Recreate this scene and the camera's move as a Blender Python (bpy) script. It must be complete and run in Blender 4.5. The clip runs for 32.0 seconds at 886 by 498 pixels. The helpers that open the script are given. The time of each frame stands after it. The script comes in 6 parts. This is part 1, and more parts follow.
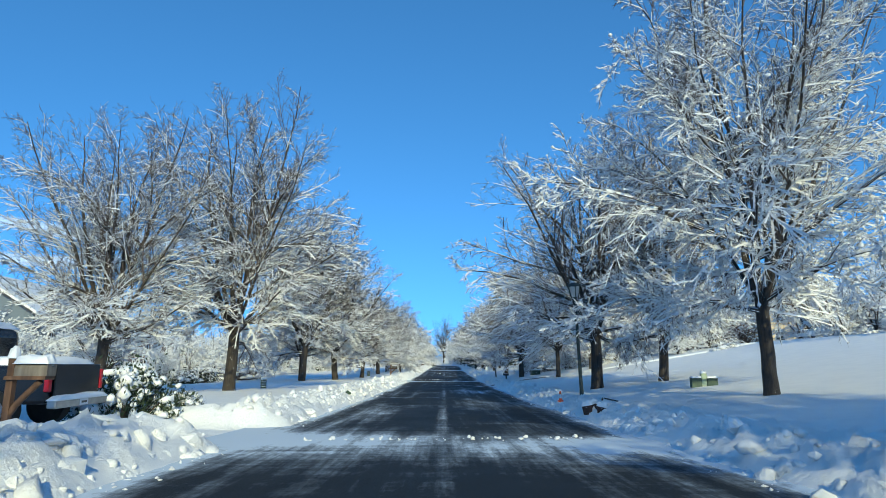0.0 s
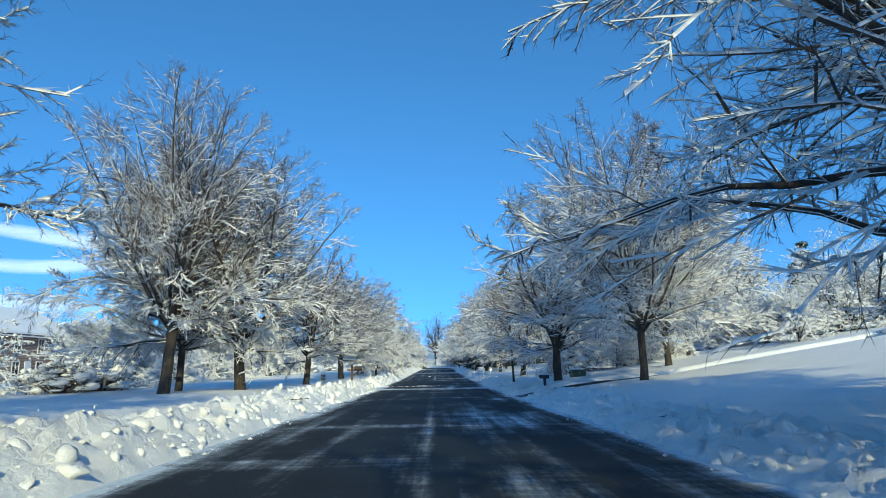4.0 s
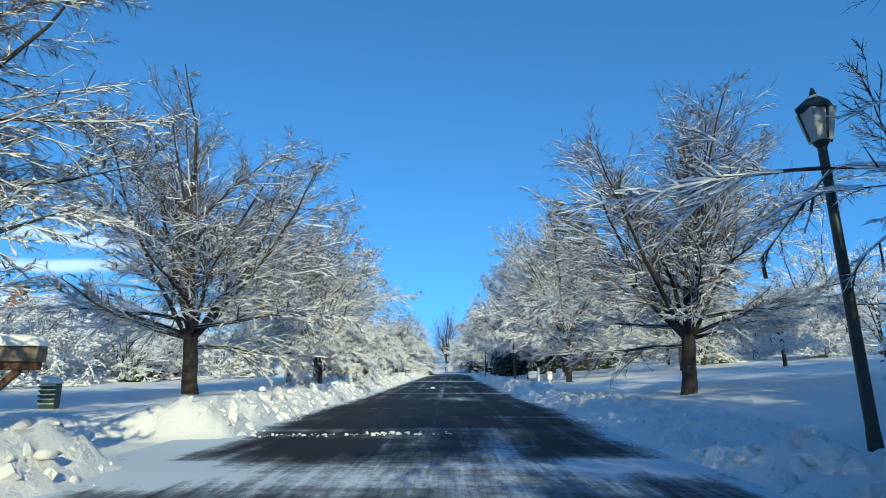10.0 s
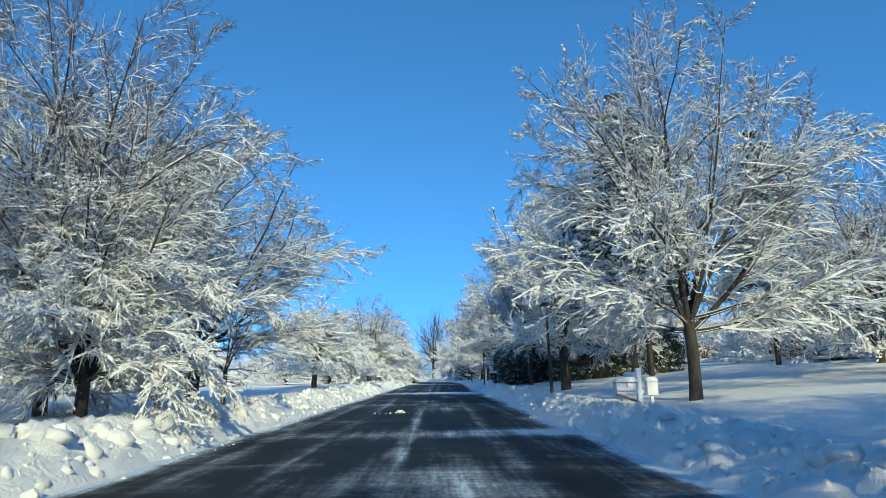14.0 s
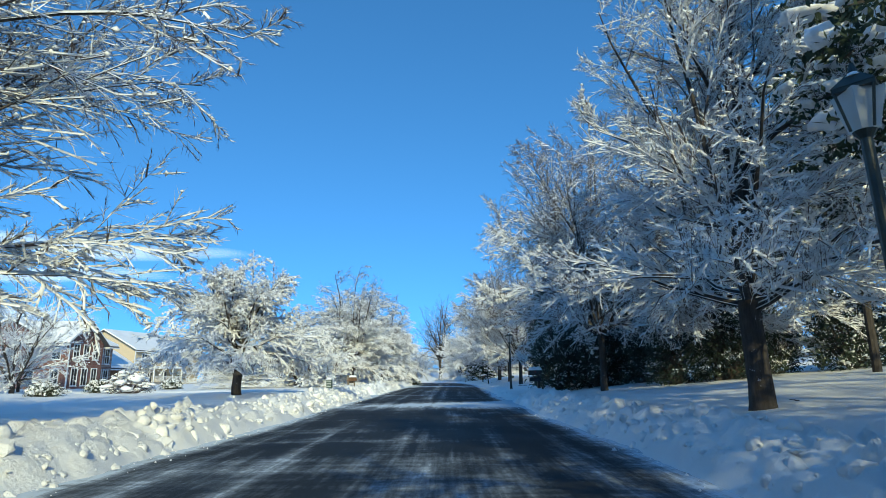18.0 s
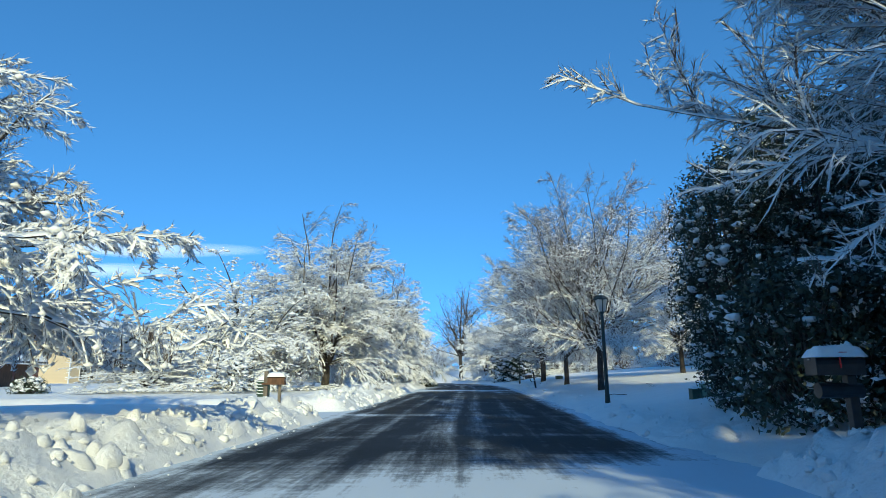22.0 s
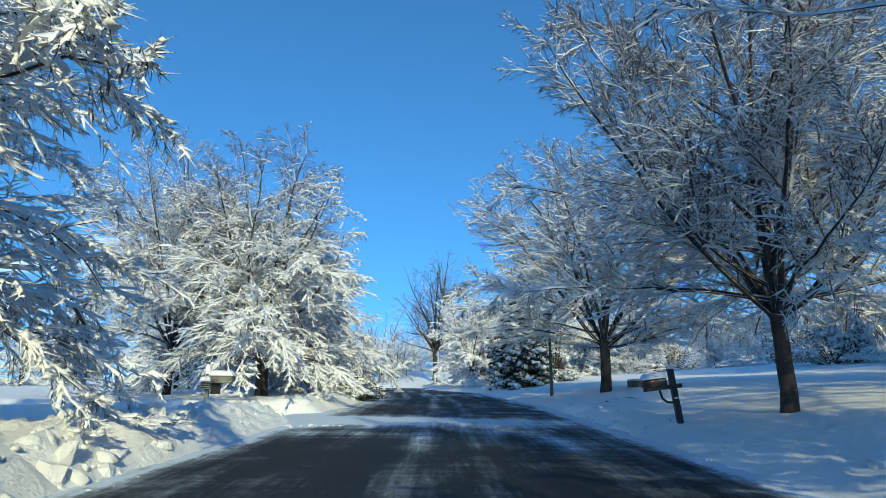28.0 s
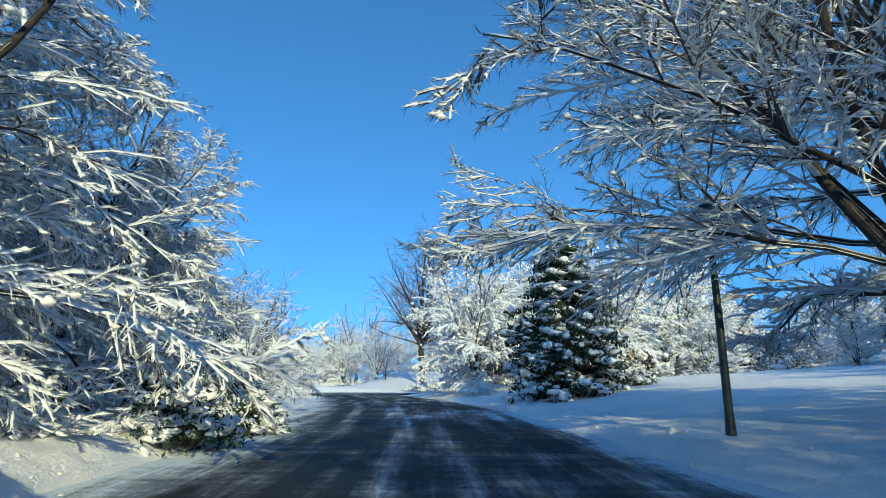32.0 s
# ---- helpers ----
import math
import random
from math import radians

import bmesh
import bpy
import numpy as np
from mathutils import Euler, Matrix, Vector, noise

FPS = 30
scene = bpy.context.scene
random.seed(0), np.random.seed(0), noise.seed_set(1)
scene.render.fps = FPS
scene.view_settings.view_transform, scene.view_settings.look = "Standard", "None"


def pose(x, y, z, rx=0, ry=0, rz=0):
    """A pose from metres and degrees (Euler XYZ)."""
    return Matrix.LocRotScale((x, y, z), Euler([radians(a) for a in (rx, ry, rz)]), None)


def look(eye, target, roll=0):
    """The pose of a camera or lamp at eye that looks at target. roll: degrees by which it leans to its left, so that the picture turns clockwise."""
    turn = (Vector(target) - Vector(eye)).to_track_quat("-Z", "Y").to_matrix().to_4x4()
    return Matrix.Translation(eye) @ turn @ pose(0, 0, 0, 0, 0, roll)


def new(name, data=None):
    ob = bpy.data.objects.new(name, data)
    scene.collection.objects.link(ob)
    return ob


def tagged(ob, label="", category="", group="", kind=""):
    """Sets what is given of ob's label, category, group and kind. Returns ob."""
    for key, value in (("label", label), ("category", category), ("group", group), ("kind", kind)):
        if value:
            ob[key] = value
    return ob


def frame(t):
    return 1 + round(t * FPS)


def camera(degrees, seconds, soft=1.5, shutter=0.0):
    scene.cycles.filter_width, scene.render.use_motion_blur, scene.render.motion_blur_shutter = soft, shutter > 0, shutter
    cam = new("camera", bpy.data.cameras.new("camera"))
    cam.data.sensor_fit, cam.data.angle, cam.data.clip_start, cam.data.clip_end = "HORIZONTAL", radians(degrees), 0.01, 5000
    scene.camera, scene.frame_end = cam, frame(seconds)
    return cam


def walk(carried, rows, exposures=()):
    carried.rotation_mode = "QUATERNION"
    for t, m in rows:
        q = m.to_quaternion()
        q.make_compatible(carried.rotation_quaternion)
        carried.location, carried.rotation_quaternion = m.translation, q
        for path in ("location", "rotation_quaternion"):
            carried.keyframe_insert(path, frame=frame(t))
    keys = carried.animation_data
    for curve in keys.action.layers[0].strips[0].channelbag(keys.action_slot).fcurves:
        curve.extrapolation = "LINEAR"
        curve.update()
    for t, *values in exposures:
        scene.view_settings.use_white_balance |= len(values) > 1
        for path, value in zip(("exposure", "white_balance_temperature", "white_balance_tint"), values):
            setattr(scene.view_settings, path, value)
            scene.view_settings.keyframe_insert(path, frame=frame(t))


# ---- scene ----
cam = camera(73.8, 32.0, soft=0.5, shutter=0.06)
# seconds, eye x, y, z in metres, turn in degrees
PATH = [
    (0.0, 0.0, 0.0, 1.37, 100.95, -0.0, 0.0),
    (0.5, 0.0, 2.889, 1.294, 100.83, -0.08, 0.03),
    (1.0, 0.015, 5.879, 1.237, 100.91, 0.01, -0.07),
    (1.5, 0.03, 8.823, 1.186, 100.89, 0.25, -0.27),
    (2.0, 0.089, 11.797, 1.142, 100.95, 0.45, -0.38),
    (2.5, 0.119, 14.758, 1.079, 100.97, 0.63, -0.5),
    (3.0, 0.163, 17.702, 1.029, 101.0, 0.83, -0.55),
    (3.5, 0.208, 20.69, 0.987, 101.13, 0.86, -0.63),
    (5.5, 0.38, 32.855, 0.833, 101.62, 0.23, -0.95),
    (6.0, 0.479, 35.949, 0.826, 101.74, 0.63, -0.85),
    (6.5, 0.512, 39.075, 0.826, 101.71, 0.67, -0.74),
    (7.0, 0.562, 42.152, 0.816, 101.62, 0.6, -0.52),
    (7.5, 0.595, 45.239, 0.758, 101.65, 0.59, -0.22),
    (8.0, 0.578, 48.232, 0.749, 101.61, 0.59, 0.04),
    (8.5, 0.545, 51.258, 0.746, 101.57, 0.55, 0.3),
    (9.0, 0.512, 54.202, 0.728, 101.69, 0.5, 0.45),
    (9.5, 0.496, 57.05, 0.69, 101.74, 0.1, 0.46),
    (10.0, 0.496, 59.81, 0.67, 101.92, -0.14, 0.38),
    (10.5, 0.496, 62.551, 0.662, 102.16, -0.09, 0.31),
    (11.0, 0.512, 65.305, 0.674, 102.34, 0.34, 0.26),
    (11.5, 0.545, 68.01, 0.676, 102.43, 0.53, 0.08),
    (12.0, 0.628, 70.634, 0.663, 102.33, 0.18, -0.1),
    (12.5, 0.644, 73.281, 0.705, 102.37, -0.05, -0.42),
    (13.0, 0.661, 75.764, 0.731, 102.63, -0.08, -0.63),
    (13.5, 0.727, 78.378, 0.767, 102.74, 0.18, -0.7),
    (14.0, 0.776, 81.016, 0.773, 102.58, 0.54, -0.72),
    (14.5, 0.809, 83.669, 0.782, 102.45, 0.72, -0.78),
    (16.5, 1.082, 93.839, 0.821, 102.43, 1.32, -0.62),
    (17.0, 1.1, 96.272, 0.833, 102.42, 1.14, -0.39),
    (17.5, 1.1, 98.722, 0.848, 102.51, 0.76, -0.16),
    (18.0, 1.082, 101.203, 0.887, 102.6, 0.67, 0.07),
    (18.5, 1.082, 103.69, 0.892, 102.51, 0.64, 0.41),
    (19.0, 1.03, 106.245, 0.91, 102.59, 0.44, 0.78),
    (19.5, 0.978, 108.848, 0.955, 102.57, 0.42, 1.14),
    (20.0, 0.909, 111.529, 0.962, 102.52, 0.27, 1.46),
    (20.5, 0.84, 114.244, 0.975, 102.61, -0.08, 1.75),
    (21.0, 0.736, 117.057, 1.025, 102.82, -0.18, 1.91),
    (21.5, 0.666, 119.874, 1.059, 102.77, -0.01, 1.92),
    (22.0, 0.597, 122.627, 1.062, 102.55, 0.22, 1.85),
    (22.5, 0.563, 125.355, 1.096, 102.48, 0.08, 1.59),
    (23.0, 0.545, 128.05, 1.123, 102.52, -0.22, 1.34),
    (23.5, 0.493, 130.71, 1.144, 102.67, -0.79, 1.07),
    (24.0, 0.476, 133.317, 1.171, 102.81, -1.3, 0.84),
    (24.5, 0.459, 135.855, 1.186, 102.71, -1.37, 0.56),
    (25.0, 0.459, 138.516, 1.207, 102.72, -1.22, 0.39),
    (25.5, 0.459, 141.264, 1.227, 102.88, -0.96, 0.18),
    (27.5, 0.697, 152.129, 1.324, 102.62, -0.22, -0.41),
    (28.0, 0.761, 154.813, 1.341, 102.71, -0.18, -0.45),
    (28.5, 0.804, 157.468, 1.396, 102.76, -0.04, -0.53),
    (29.0, 0.847, 160.06, 1.438, 102.74, 0.0, -0.44),
    (29.5, 0.847, 162.807, 1.467, 102.55, -0.1, -0.38),
    (30.0, 0.89, 165.377, 1.506, 102.44, -0.29, -0.35),
    (30.5, 0.932, 167.868, 1.507, 102.53, -0.39, -0.54),
    (31.0, 0.997, 170.157, 1.535, 102.61, -0.27, -0.85),
    (31.5, 1.083, 172.555, 1.562, 102.64, -0.15, -1.12),
    (32.0, 1.147, 174.822, 1.585, 102.72, -0.13, -1.33),
]
walk(cam, [(t, pose(x, y, z, rx, ry, rz)) for t, x, y, z, rx, ry, rz in PATH], [(0, 0.0, 6050, 4), (32, 0.0, 6050, 4)])

# ---------------------------------------------------------------- light
SUN_ELEV, SUN_AZ = radians(23.0), radians(168.0)   # azimuth clockwise from +y
to_sun = Vector((math.sin(SUN_AZ) * math.cos(SUN_ELEV), math.cos(SUN_AZ) * math.cos(SUN_ELEV), math.sin(SUN_ELEV)))
world = bpy.data.worlds.new("winter_sky")
scene.world = world
world.use_nodes = True
wn = world.node_tree
sky = wn.nodes.new("ShaderNodeTexSky")
sky.sky_type, sky.sun_disc = "NISHITA", False
sky.sun_elevation, sky.sun_rotation = SUN_ELEV, SUN_AZ
sky.altitude, sky.air_density, sky.dust_density, sky.ozone_density = 2500, 1.0, 0.0, 4.0
deep = wn.nodes.new("ShaderNodeMix")
deep.data_type, deep.blend_type = "RGBA", "MULTIPLY"
deep.inputs["Factor"].default_value, deep.inputs["B"].default_value = 1.0, (0.62, 1.1, 1.2, 1)
# the clear air keeps its blue down to the trees: the sky is read a little above the true height
around, lift_up, unit = wn.nodes.new("ShaderNodeTexCoord"), wn.nodes.new("ShaderNodeVectorMath"), wn.nodes.new("ShaderNodeVectorMath")
lift_up.operation, unit.operation = "ADD", "NORMALIZE"
lift_up.inputs[1].default_value = (0, 0, 0.22)
wn.links.new(around.outputs["Generated"], lift_up.inputs[0])
wn.links.new(lift_up.outputs[0], unit.inputs[0])
wn.links.new(unit.outputs[0], sky.inputs["Vector"])
wn.links.new(sky.outputs[0], deep.inputs["A"])
wn.links.new(deep.outputs["Result"], wn.nodes["Background"].inputs[0])
wn.nodes["Background"].inputs[1].default_value = 0.225
sun = new("sun", bpy.data.lights.new("sun", "SUN"))
sun.data.energy, sun.data.angle, sun.data.color = 4.1, radians(0.6), (1.0, 0.89, 0.52)
sun.matrix_world = look(to_sun * 200, (0, 0, 0))


# ---------------------------------------------------------------- materials
def material(name, rough=0.7, metal=0.0):
    m = bpy.data.materials.new(name)
    m.use_nodes = True
    b = m.node_tree.nodes["Principled BSDF"]
    b.inputs["Roughness"].default_value, b.inputs["Metallic"].default_value = rough, metal
    return m, m.node_tree, b


def ramp(nt, src, stops):
    r = nt.nodes.new("ShaderNodeValToRGB")
    while len(r.color_ramp.elements) < len(stops):
        r.color_ramp.elements.new(0.5)
    for e, (p, c) in zip(r.color_ramp.elements, stops):
        e.position, e.color = p, (*c, 1)
    nt.links.new(src, r.inputs[0])
    return r.outputs[0]


def noise_of(nt, scale, detail=4, stretch=(1, 1, 1), kind="ShaderNodeTexNoise", rough=0.55):
    co, mp, n = nt.nodes.new("ShaderNodeTexCoord"), nt.nodes.new("ShaderNodeMapping"), nt.nodes.new(kind)
    mp.inputs["Scale"].default_value = stretch
    nt.links.new(co.outputs["Object"], mp.inputs[0])
    nt.links.new(mp.outputs[0], n.inputs["Vector"])
    n.inputs["Scale"].default_value = scale
    if kind == "ShaderNodeTexNoise":
        n.inputs["Detail"].default_value, n.inputs["Roughness"].default_value = detail, rough
    return n.outputs[0]


def mixed(nt, fac, a, b):
    m = nt.nodes.new("ShaderNodeMix")
    m.data_type = "RGBA"
    for value, socket in ((fac, m.inputs["Factor"]), (a, m.inputs["A"]), (b, m.inputs["B"])):
        if isinstance(value, (int, float)):
            socket.default_value = value
        elif isinstance(value, tuple):
            socket.default_value = (*value, 1)
        else:
            nt.links.new(value, socket)
    return m.outputs["Result"]


def math_of(nt, op, a, b=0.0):
    m = nt.nodes.new("ShaderNodeMath")
    m.operation, m.use_clamp = op, op in ("MULTIPLY_ADD",)
    for value, socket in ((a, m.inputs[0]), (b, m.inputs[1])):
        if isinstance(value, (int, float)):
            socket.default_value = value
        else:
            nt.links.new(value, socket)
    return m.outputs[0]


def bumped(nt, b, src, strength, distance):
    n = nt.nodes.new("ShaderNodeBump")
    n.inputs["Strength"].default_value, n.inputs["Distance"].default_value = strength, distance
    nt.links.new(src, n.inputs["Height"])
    nt.links.new(n.outputs[0], b.inputs["Normal"])


def plain(name, c1, c2, scale, rough=0.7, metal=0.0, bump=0.3, dist=0.01, stretch=(1, 1, 1)):
    m, nt, b = material(name, rough, metal)
    n = noise_of(nt, scale, 5, stretch)
    nt.links.new(ramp(nt, n, [(0.3, c1), (0.7, c2)]), b.inputs["Base Color"])
    bumped(nt, b, n, bump, dist)
    return m


def snow_material():
    m, nt, b = material("snow", 0.55)
    big = noise_of(nt, 0.6, 5)
    nt.links.new(ramp(nt, big, [(0.3, (0.85, 0.86, 0.87)), (0.7, (0.92, 0.925, 0.925))]), b.inputs["Base Color"])
    fine = noise_of(nt, 9.0, 6, rough=0.65)
    bumped(nt, b, fine, 0.55, 0.05)
    b.inputs["Specular IOR Level"].default_value = 0.25
    return m


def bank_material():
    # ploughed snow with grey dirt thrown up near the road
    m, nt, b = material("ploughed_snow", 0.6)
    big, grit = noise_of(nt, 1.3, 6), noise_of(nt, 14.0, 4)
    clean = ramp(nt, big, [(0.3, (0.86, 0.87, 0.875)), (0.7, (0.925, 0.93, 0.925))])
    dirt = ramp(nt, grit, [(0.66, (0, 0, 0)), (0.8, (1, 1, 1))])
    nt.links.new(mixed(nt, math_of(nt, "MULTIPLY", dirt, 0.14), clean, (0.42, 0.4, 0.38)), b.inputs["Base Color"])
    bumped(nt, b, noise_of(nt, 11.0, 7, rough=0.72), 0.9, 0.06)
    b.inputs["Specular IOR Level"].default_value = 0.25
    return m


def asphalt_material():
    m, nt, b = material("asphalt", 0.62)
    grain = noise_of(nt, 60.0, 3)
    patch = noise_of(nt, 0.5, 5)
    tar = mixed(nt, patch, ramp(nt, grain, [(0.3, (0.008, 0.011, 0.014)), (0.75, (0.02, 0.026, 0.033))]), (0.012, 0.016, 0.021))
    # thin snow left between the wheel tracks and blown across them
    at = nt.nodes.new("ShaderNodeAttribute")
    at.attribute_name = "snow_cover"
    layers = ((2.2, 6, (1, 0.045, 1), 1.25), (11.0, 5, (1, 0.05, 1), 0.55), (1.4, 8, (1, 0.35, 1), 1.1), (2.4, 5, (0.12, 1.2, 1), 0.7), (13.0, 4, (1, 0.5, 1), 0.55))
    lying = math_of(nt, "ADD", at.outputs["Fac"], 0.0)
    for scale, detail, stretch, weight in layers:
        lying = math_of(nt, "ADD", lying, math_of(nt, "MULTIPLY", math_of(nt, "SUBTRACT", noise_of(nt, scale, detail, stretch, rough=0.66), 0.5), weight))
    film = ramp(nt, lying, [(0.2, (0, 0, 0)), (0.42, (0.09, 0.09, 0.09)), (0.68, (0.32, 0.32, 0.32)), (1.0, (1, 1, 1))])
    nt.links.new(mixed(nt, film, tar, (0.6, 0.68, 0.76)), b.inputs["Base Color"])
    nt.links.new(math_of(nt, "ADD", math_of(nt, "MULTIPLY", patch, 0.25), 0.62), b.inputs["Roughness"])
    b.inputs["Specular IOR Level"].default_value = 0.22
    bumped(nt, b, math_of(nt, "ADD", grain, math_of(nt, "MULTIPLY", film, 2.5)), 0.4, 0.01)
    return m


def bark_material(name, dark, light, powder):
    m, nt, b = material(name, 0.9)
    ridges = noise_of(nt, 14.0, 6, (1, 1, 0.18), rough=0.7)
    base = ramp(nt, ridges, [(0.3, dark), (0.72, light)])
    if powder:
        spots = ramp(nt, noise_of(nt, 5.0, 6, rough=0.75), [(0.64, (0, 0, 0)), (0.7, (1, 1, 1))])
        base = mixed(nt, math_of(nt, "MULTIPLY", spots, 0.8), base, (0.8, 0.82, 0.85))
    nt.links.new(base, b.inputs["Base Color"])
    bumped(nt, b, ridges, 0.8, 0.03)
    return m


def brick_material():
    m, nt, b = material("brick", 0.85)
    br = nt.nodes.new("ShaderNodeTexBrick")
    co, mp = nt.nodes.new("ShaderNodeTexCoord"), nt.nodes.new("ShaderNodeMapping")
    mp.inputs["Rotation"].default_value = (radians(90), 0, 0)
    nt.links.new(co.outputs["Object"], mp.inputs[0])
    nt.links.new(mp.outputs[0], br.inputs["Vector"])
    br.inputs["Color1"].default_value, br.inputs["Color2"].default_value, br.inputs["Mortar"].default_value = (0.2, 0.07, 0.048, 1), (0.14, 0.05, 0.036, 1), (0.3, 0.26, 0.23, 1)
    br.inputs["Scale"].default_value, br.inputs["Brick Width"].default_value, br.inputs["Row Height"].default_value, br.inputs["Mortar Size"].default_value = 1.0, 0.22, 0.075, 0.008
    nt.links.new(br.outputs[0], b.inputs["Base Color"])
    bumped(nt, b, br.outputs[1], -0.4, 0.01)
    return m


def siding_material(name, c):
    m, nt, b = material(name, 0.6)
    w = noise_of(nt, 0.8, 4, (0.3, 0.3, 9))
    nt.links.new(mixed(nt, w, tuple(v * 0.9 for v in c), c), b.inputs["Base Color"])
    return m


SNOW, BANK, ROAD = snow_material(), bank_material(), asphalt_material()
BARK = bark_material("bark", (0.022, 0.018, 0.016), (0.075, 0.062, 0.052), True)
TWIG = bark_material("twig_bark", (0.06, 0.046, 0.04), (0.17, 0.135, 0.12), False)
NEEDLE = plain("evergreen_needles", (0.012, 0.025, 0.014), (0.04, 0.065, 0.03), 3.0, 0.8, bump=0.0)
HOLLY = plain("dark_leaves", (0.018, 0.032, 0.02), (0.05, 0.072, 0.042), 4.0, 0.45, bump=0.0)
DRYLEAF = plain("brown_leaves", (0.1, 0.05, 0.025), (0.22, 0.12, 0.06), 4.0, 0.8, bump=0.0)
WOOD = plain("weathered_wood", (0.07, 0.036, 0.02), (0.17, 0.09, 0.05), 9.0, 0.8, stretch=(1, 1, 0.15))
OLDWOOD = plain("grey_wood", (0.12, 0.1, 0.08), (0.24, 0.21, 0.17), 9.0, 0.85, stretch=(1, 1, 0.15))
BLACK = plain("black_paint", (0.012, 0.012, 0.014), (0.03, 0.03, 0.033), 6.0, 0.4, bump=0.05)
LAMPGREEN = plain("dark_green_paint", (0.012, 0.022, 0.02), (0.035, 0.05, 0.045), 5.0, 0.45, bump=0.05)
BOXGREEN = plain("utility_green_paint", (0.03, 0.06, 0.04), (0.06, 0.1, 0.062), 4.0, 0.55, bump=0.05)
PALEGREEN = plain("pale_green_paint", (0.25, 0.34, 0.24), (0.36, 0.44, 0.33), 4.0, 0.55, bump=0.05)
GREYGREEN = plain("grey_green_paint", (0.1, 0.105, 0.08), (0.24, 0.25, 0.2), 5.0, 0.7, bump=0.15)
WHITE = plain("white_paint", (0.7, 0.71, 0.72), (0.82, 0.82, 0.82), 4.0, 0.5, bump=0.05)
COPPER = plain("brown_metal", (0.03, 0.017, 0.013), (0.075, 0.036, 0.026), 6.0, 0.6, 0.0, bump=0.1)
ORANGE = plain("orange_plastic", (0.75, 0.1, 0.03), (0.85, 0.15, 0.05), 6.0, 0.45, bump=0.05)
GREYMETAL = plain("galvanised_metal", (0.3, 0.31, 0.32), (0.42, 0.43, 0.44), 6.0, 0.4, 0.7, bump=0.05)
STONE = plain("grey_stone", (0.2, 0.19, 0.17), (0.36, 0.34, 0.31), 5.0, 0.9, bump=0.5)
SHINGLE = plain("dark_shingles", (0.05, 0.05, 0.055), (0.1, 0.1, 0.11), 8.0, 0.9)
BRICK = brick_material()
CREAM = siding_material("cream_siding", (0.62, 0.5, 0.33))
SLATE = siding_material("blue_grey_siding", (0.16, 0.2, 0.24))
TAN = siding_material("tan_siding", (0.45, 0.4, 0.33))
CAR = plain("black_car_paint", (0.008, 0.008, 0.01), (0.014, 0.014, 0.016), 2.0, 0.2, bump=0.0)
RUBBER = plain("rubber", (0.012, 0.012, 0.012), (0.025, 0.025, 0.025), 12.0, 0.9)
REDLENS = plain("red_lens", (0.5, 0.01, 0.02), (0.6, 0.02, 0.03), 6.0, 0.2, bump=0.0)


def glass_material(name, colour, rough):
    m, nt, b = material(name, rough)
    b.inputs["Base Color"].default_value = (*colour, 1)
    b.inputs["Specular IOR Level"].default_value = 0.8
    return m


PANE = glass_material("window_glass", (0.02, 0.025, 0.03), 0.06)
LAMPGLASS = glass_material("frosted_lamp_glass", (0.45, 0.47, 0.46), 0.35)


# ---------------------------------------------------------------- helpers for meshes
def part(name, bm, mat, parent=None, label=""):
    me = bpy.data.meshes.new(name)
    bm.to_mesh(me)
    bm.free()
    return put(name, me, mat, parent, label)


def put(name, me, mat, parent=None, label="", smooth=False):
    for one in (mat if isinstance(mat, (list, tuple)) else [mat]):
        me.materials.append(one)
    if smooth:
        me.polygons.foreach_set("use_smooth", np.ones(len(me.polygons), dtype=bool))
    ob = new(name, me)
    ob.parent = parent
    return tagged(ob, label)


def mesh_of(name, verts, quads=None, tris=None):
    """A mesh from arrays of places and of corner numbers."""
    me = bpy.data.meshes.new(name)
    verts = np.asarray(verts, dtype=np.float32)
    quads = np.zeros((0, 4), np.int32) if quads is None else np.asarray(quads, np.int32)
    tris = np.zeros((0, 3), np.int32) if tris is None else np.asarray(tris, np.int32)
    me.vertices.add(len(verts))
    me.vertices.foreach_set("co", verts.ravel())
    me.loops.add(quads.size + tris.size)
    me.loops.foreach_set("vertex_index", np.concatenate([quads.ravel(), tris.ravel()]))
    me.polygons.add(len(quads) + len(tris))
    starts = np.concatenate([np.arange(len(quads)) * 4, quads.size + np.arange(len(tris)) * 3])
    me.polygons.foreach_set("loop_start", starts.astype(np.int32))
    me.update(calc_edges=True)
    me.validate()
    return me


def box(bm, x0, y0, z0, x1, y1, z1, bevel=0.0, m=None):
    r = bmesh.ops.create_cube(bm, size=1)
    bmesh.ops.scale(bm, vec=(x1 - x0, y1 - y0, z1 - z0), verts=r["verts"])
    bmesh.ops.translate(bm, vec=((x0 + x1) / 2, (y0 + y1) / 2, (z0 + z1) / 2), verts=r["verts"])
    out = r["verts"]
    if bevel:
        edges = list({e for v in r["verts"] for e in v.link_edges})
        b = bmesh.ops.bevel(bm, geom=edges, offset=bevel, segments=2, affect="EDGES", profile=0.5)
        out = list({v for f in b["faces"] for v in f.verts} | {v for v in r["verts"] if v.is_valid})
    if m is not None:
        bmesh.ops.transform(bm, matrix=m, verts=out)
    return out


def boxed(*a, **k):
    bm = bmesh.new()
    box(bm, *a, **k)
    return bm


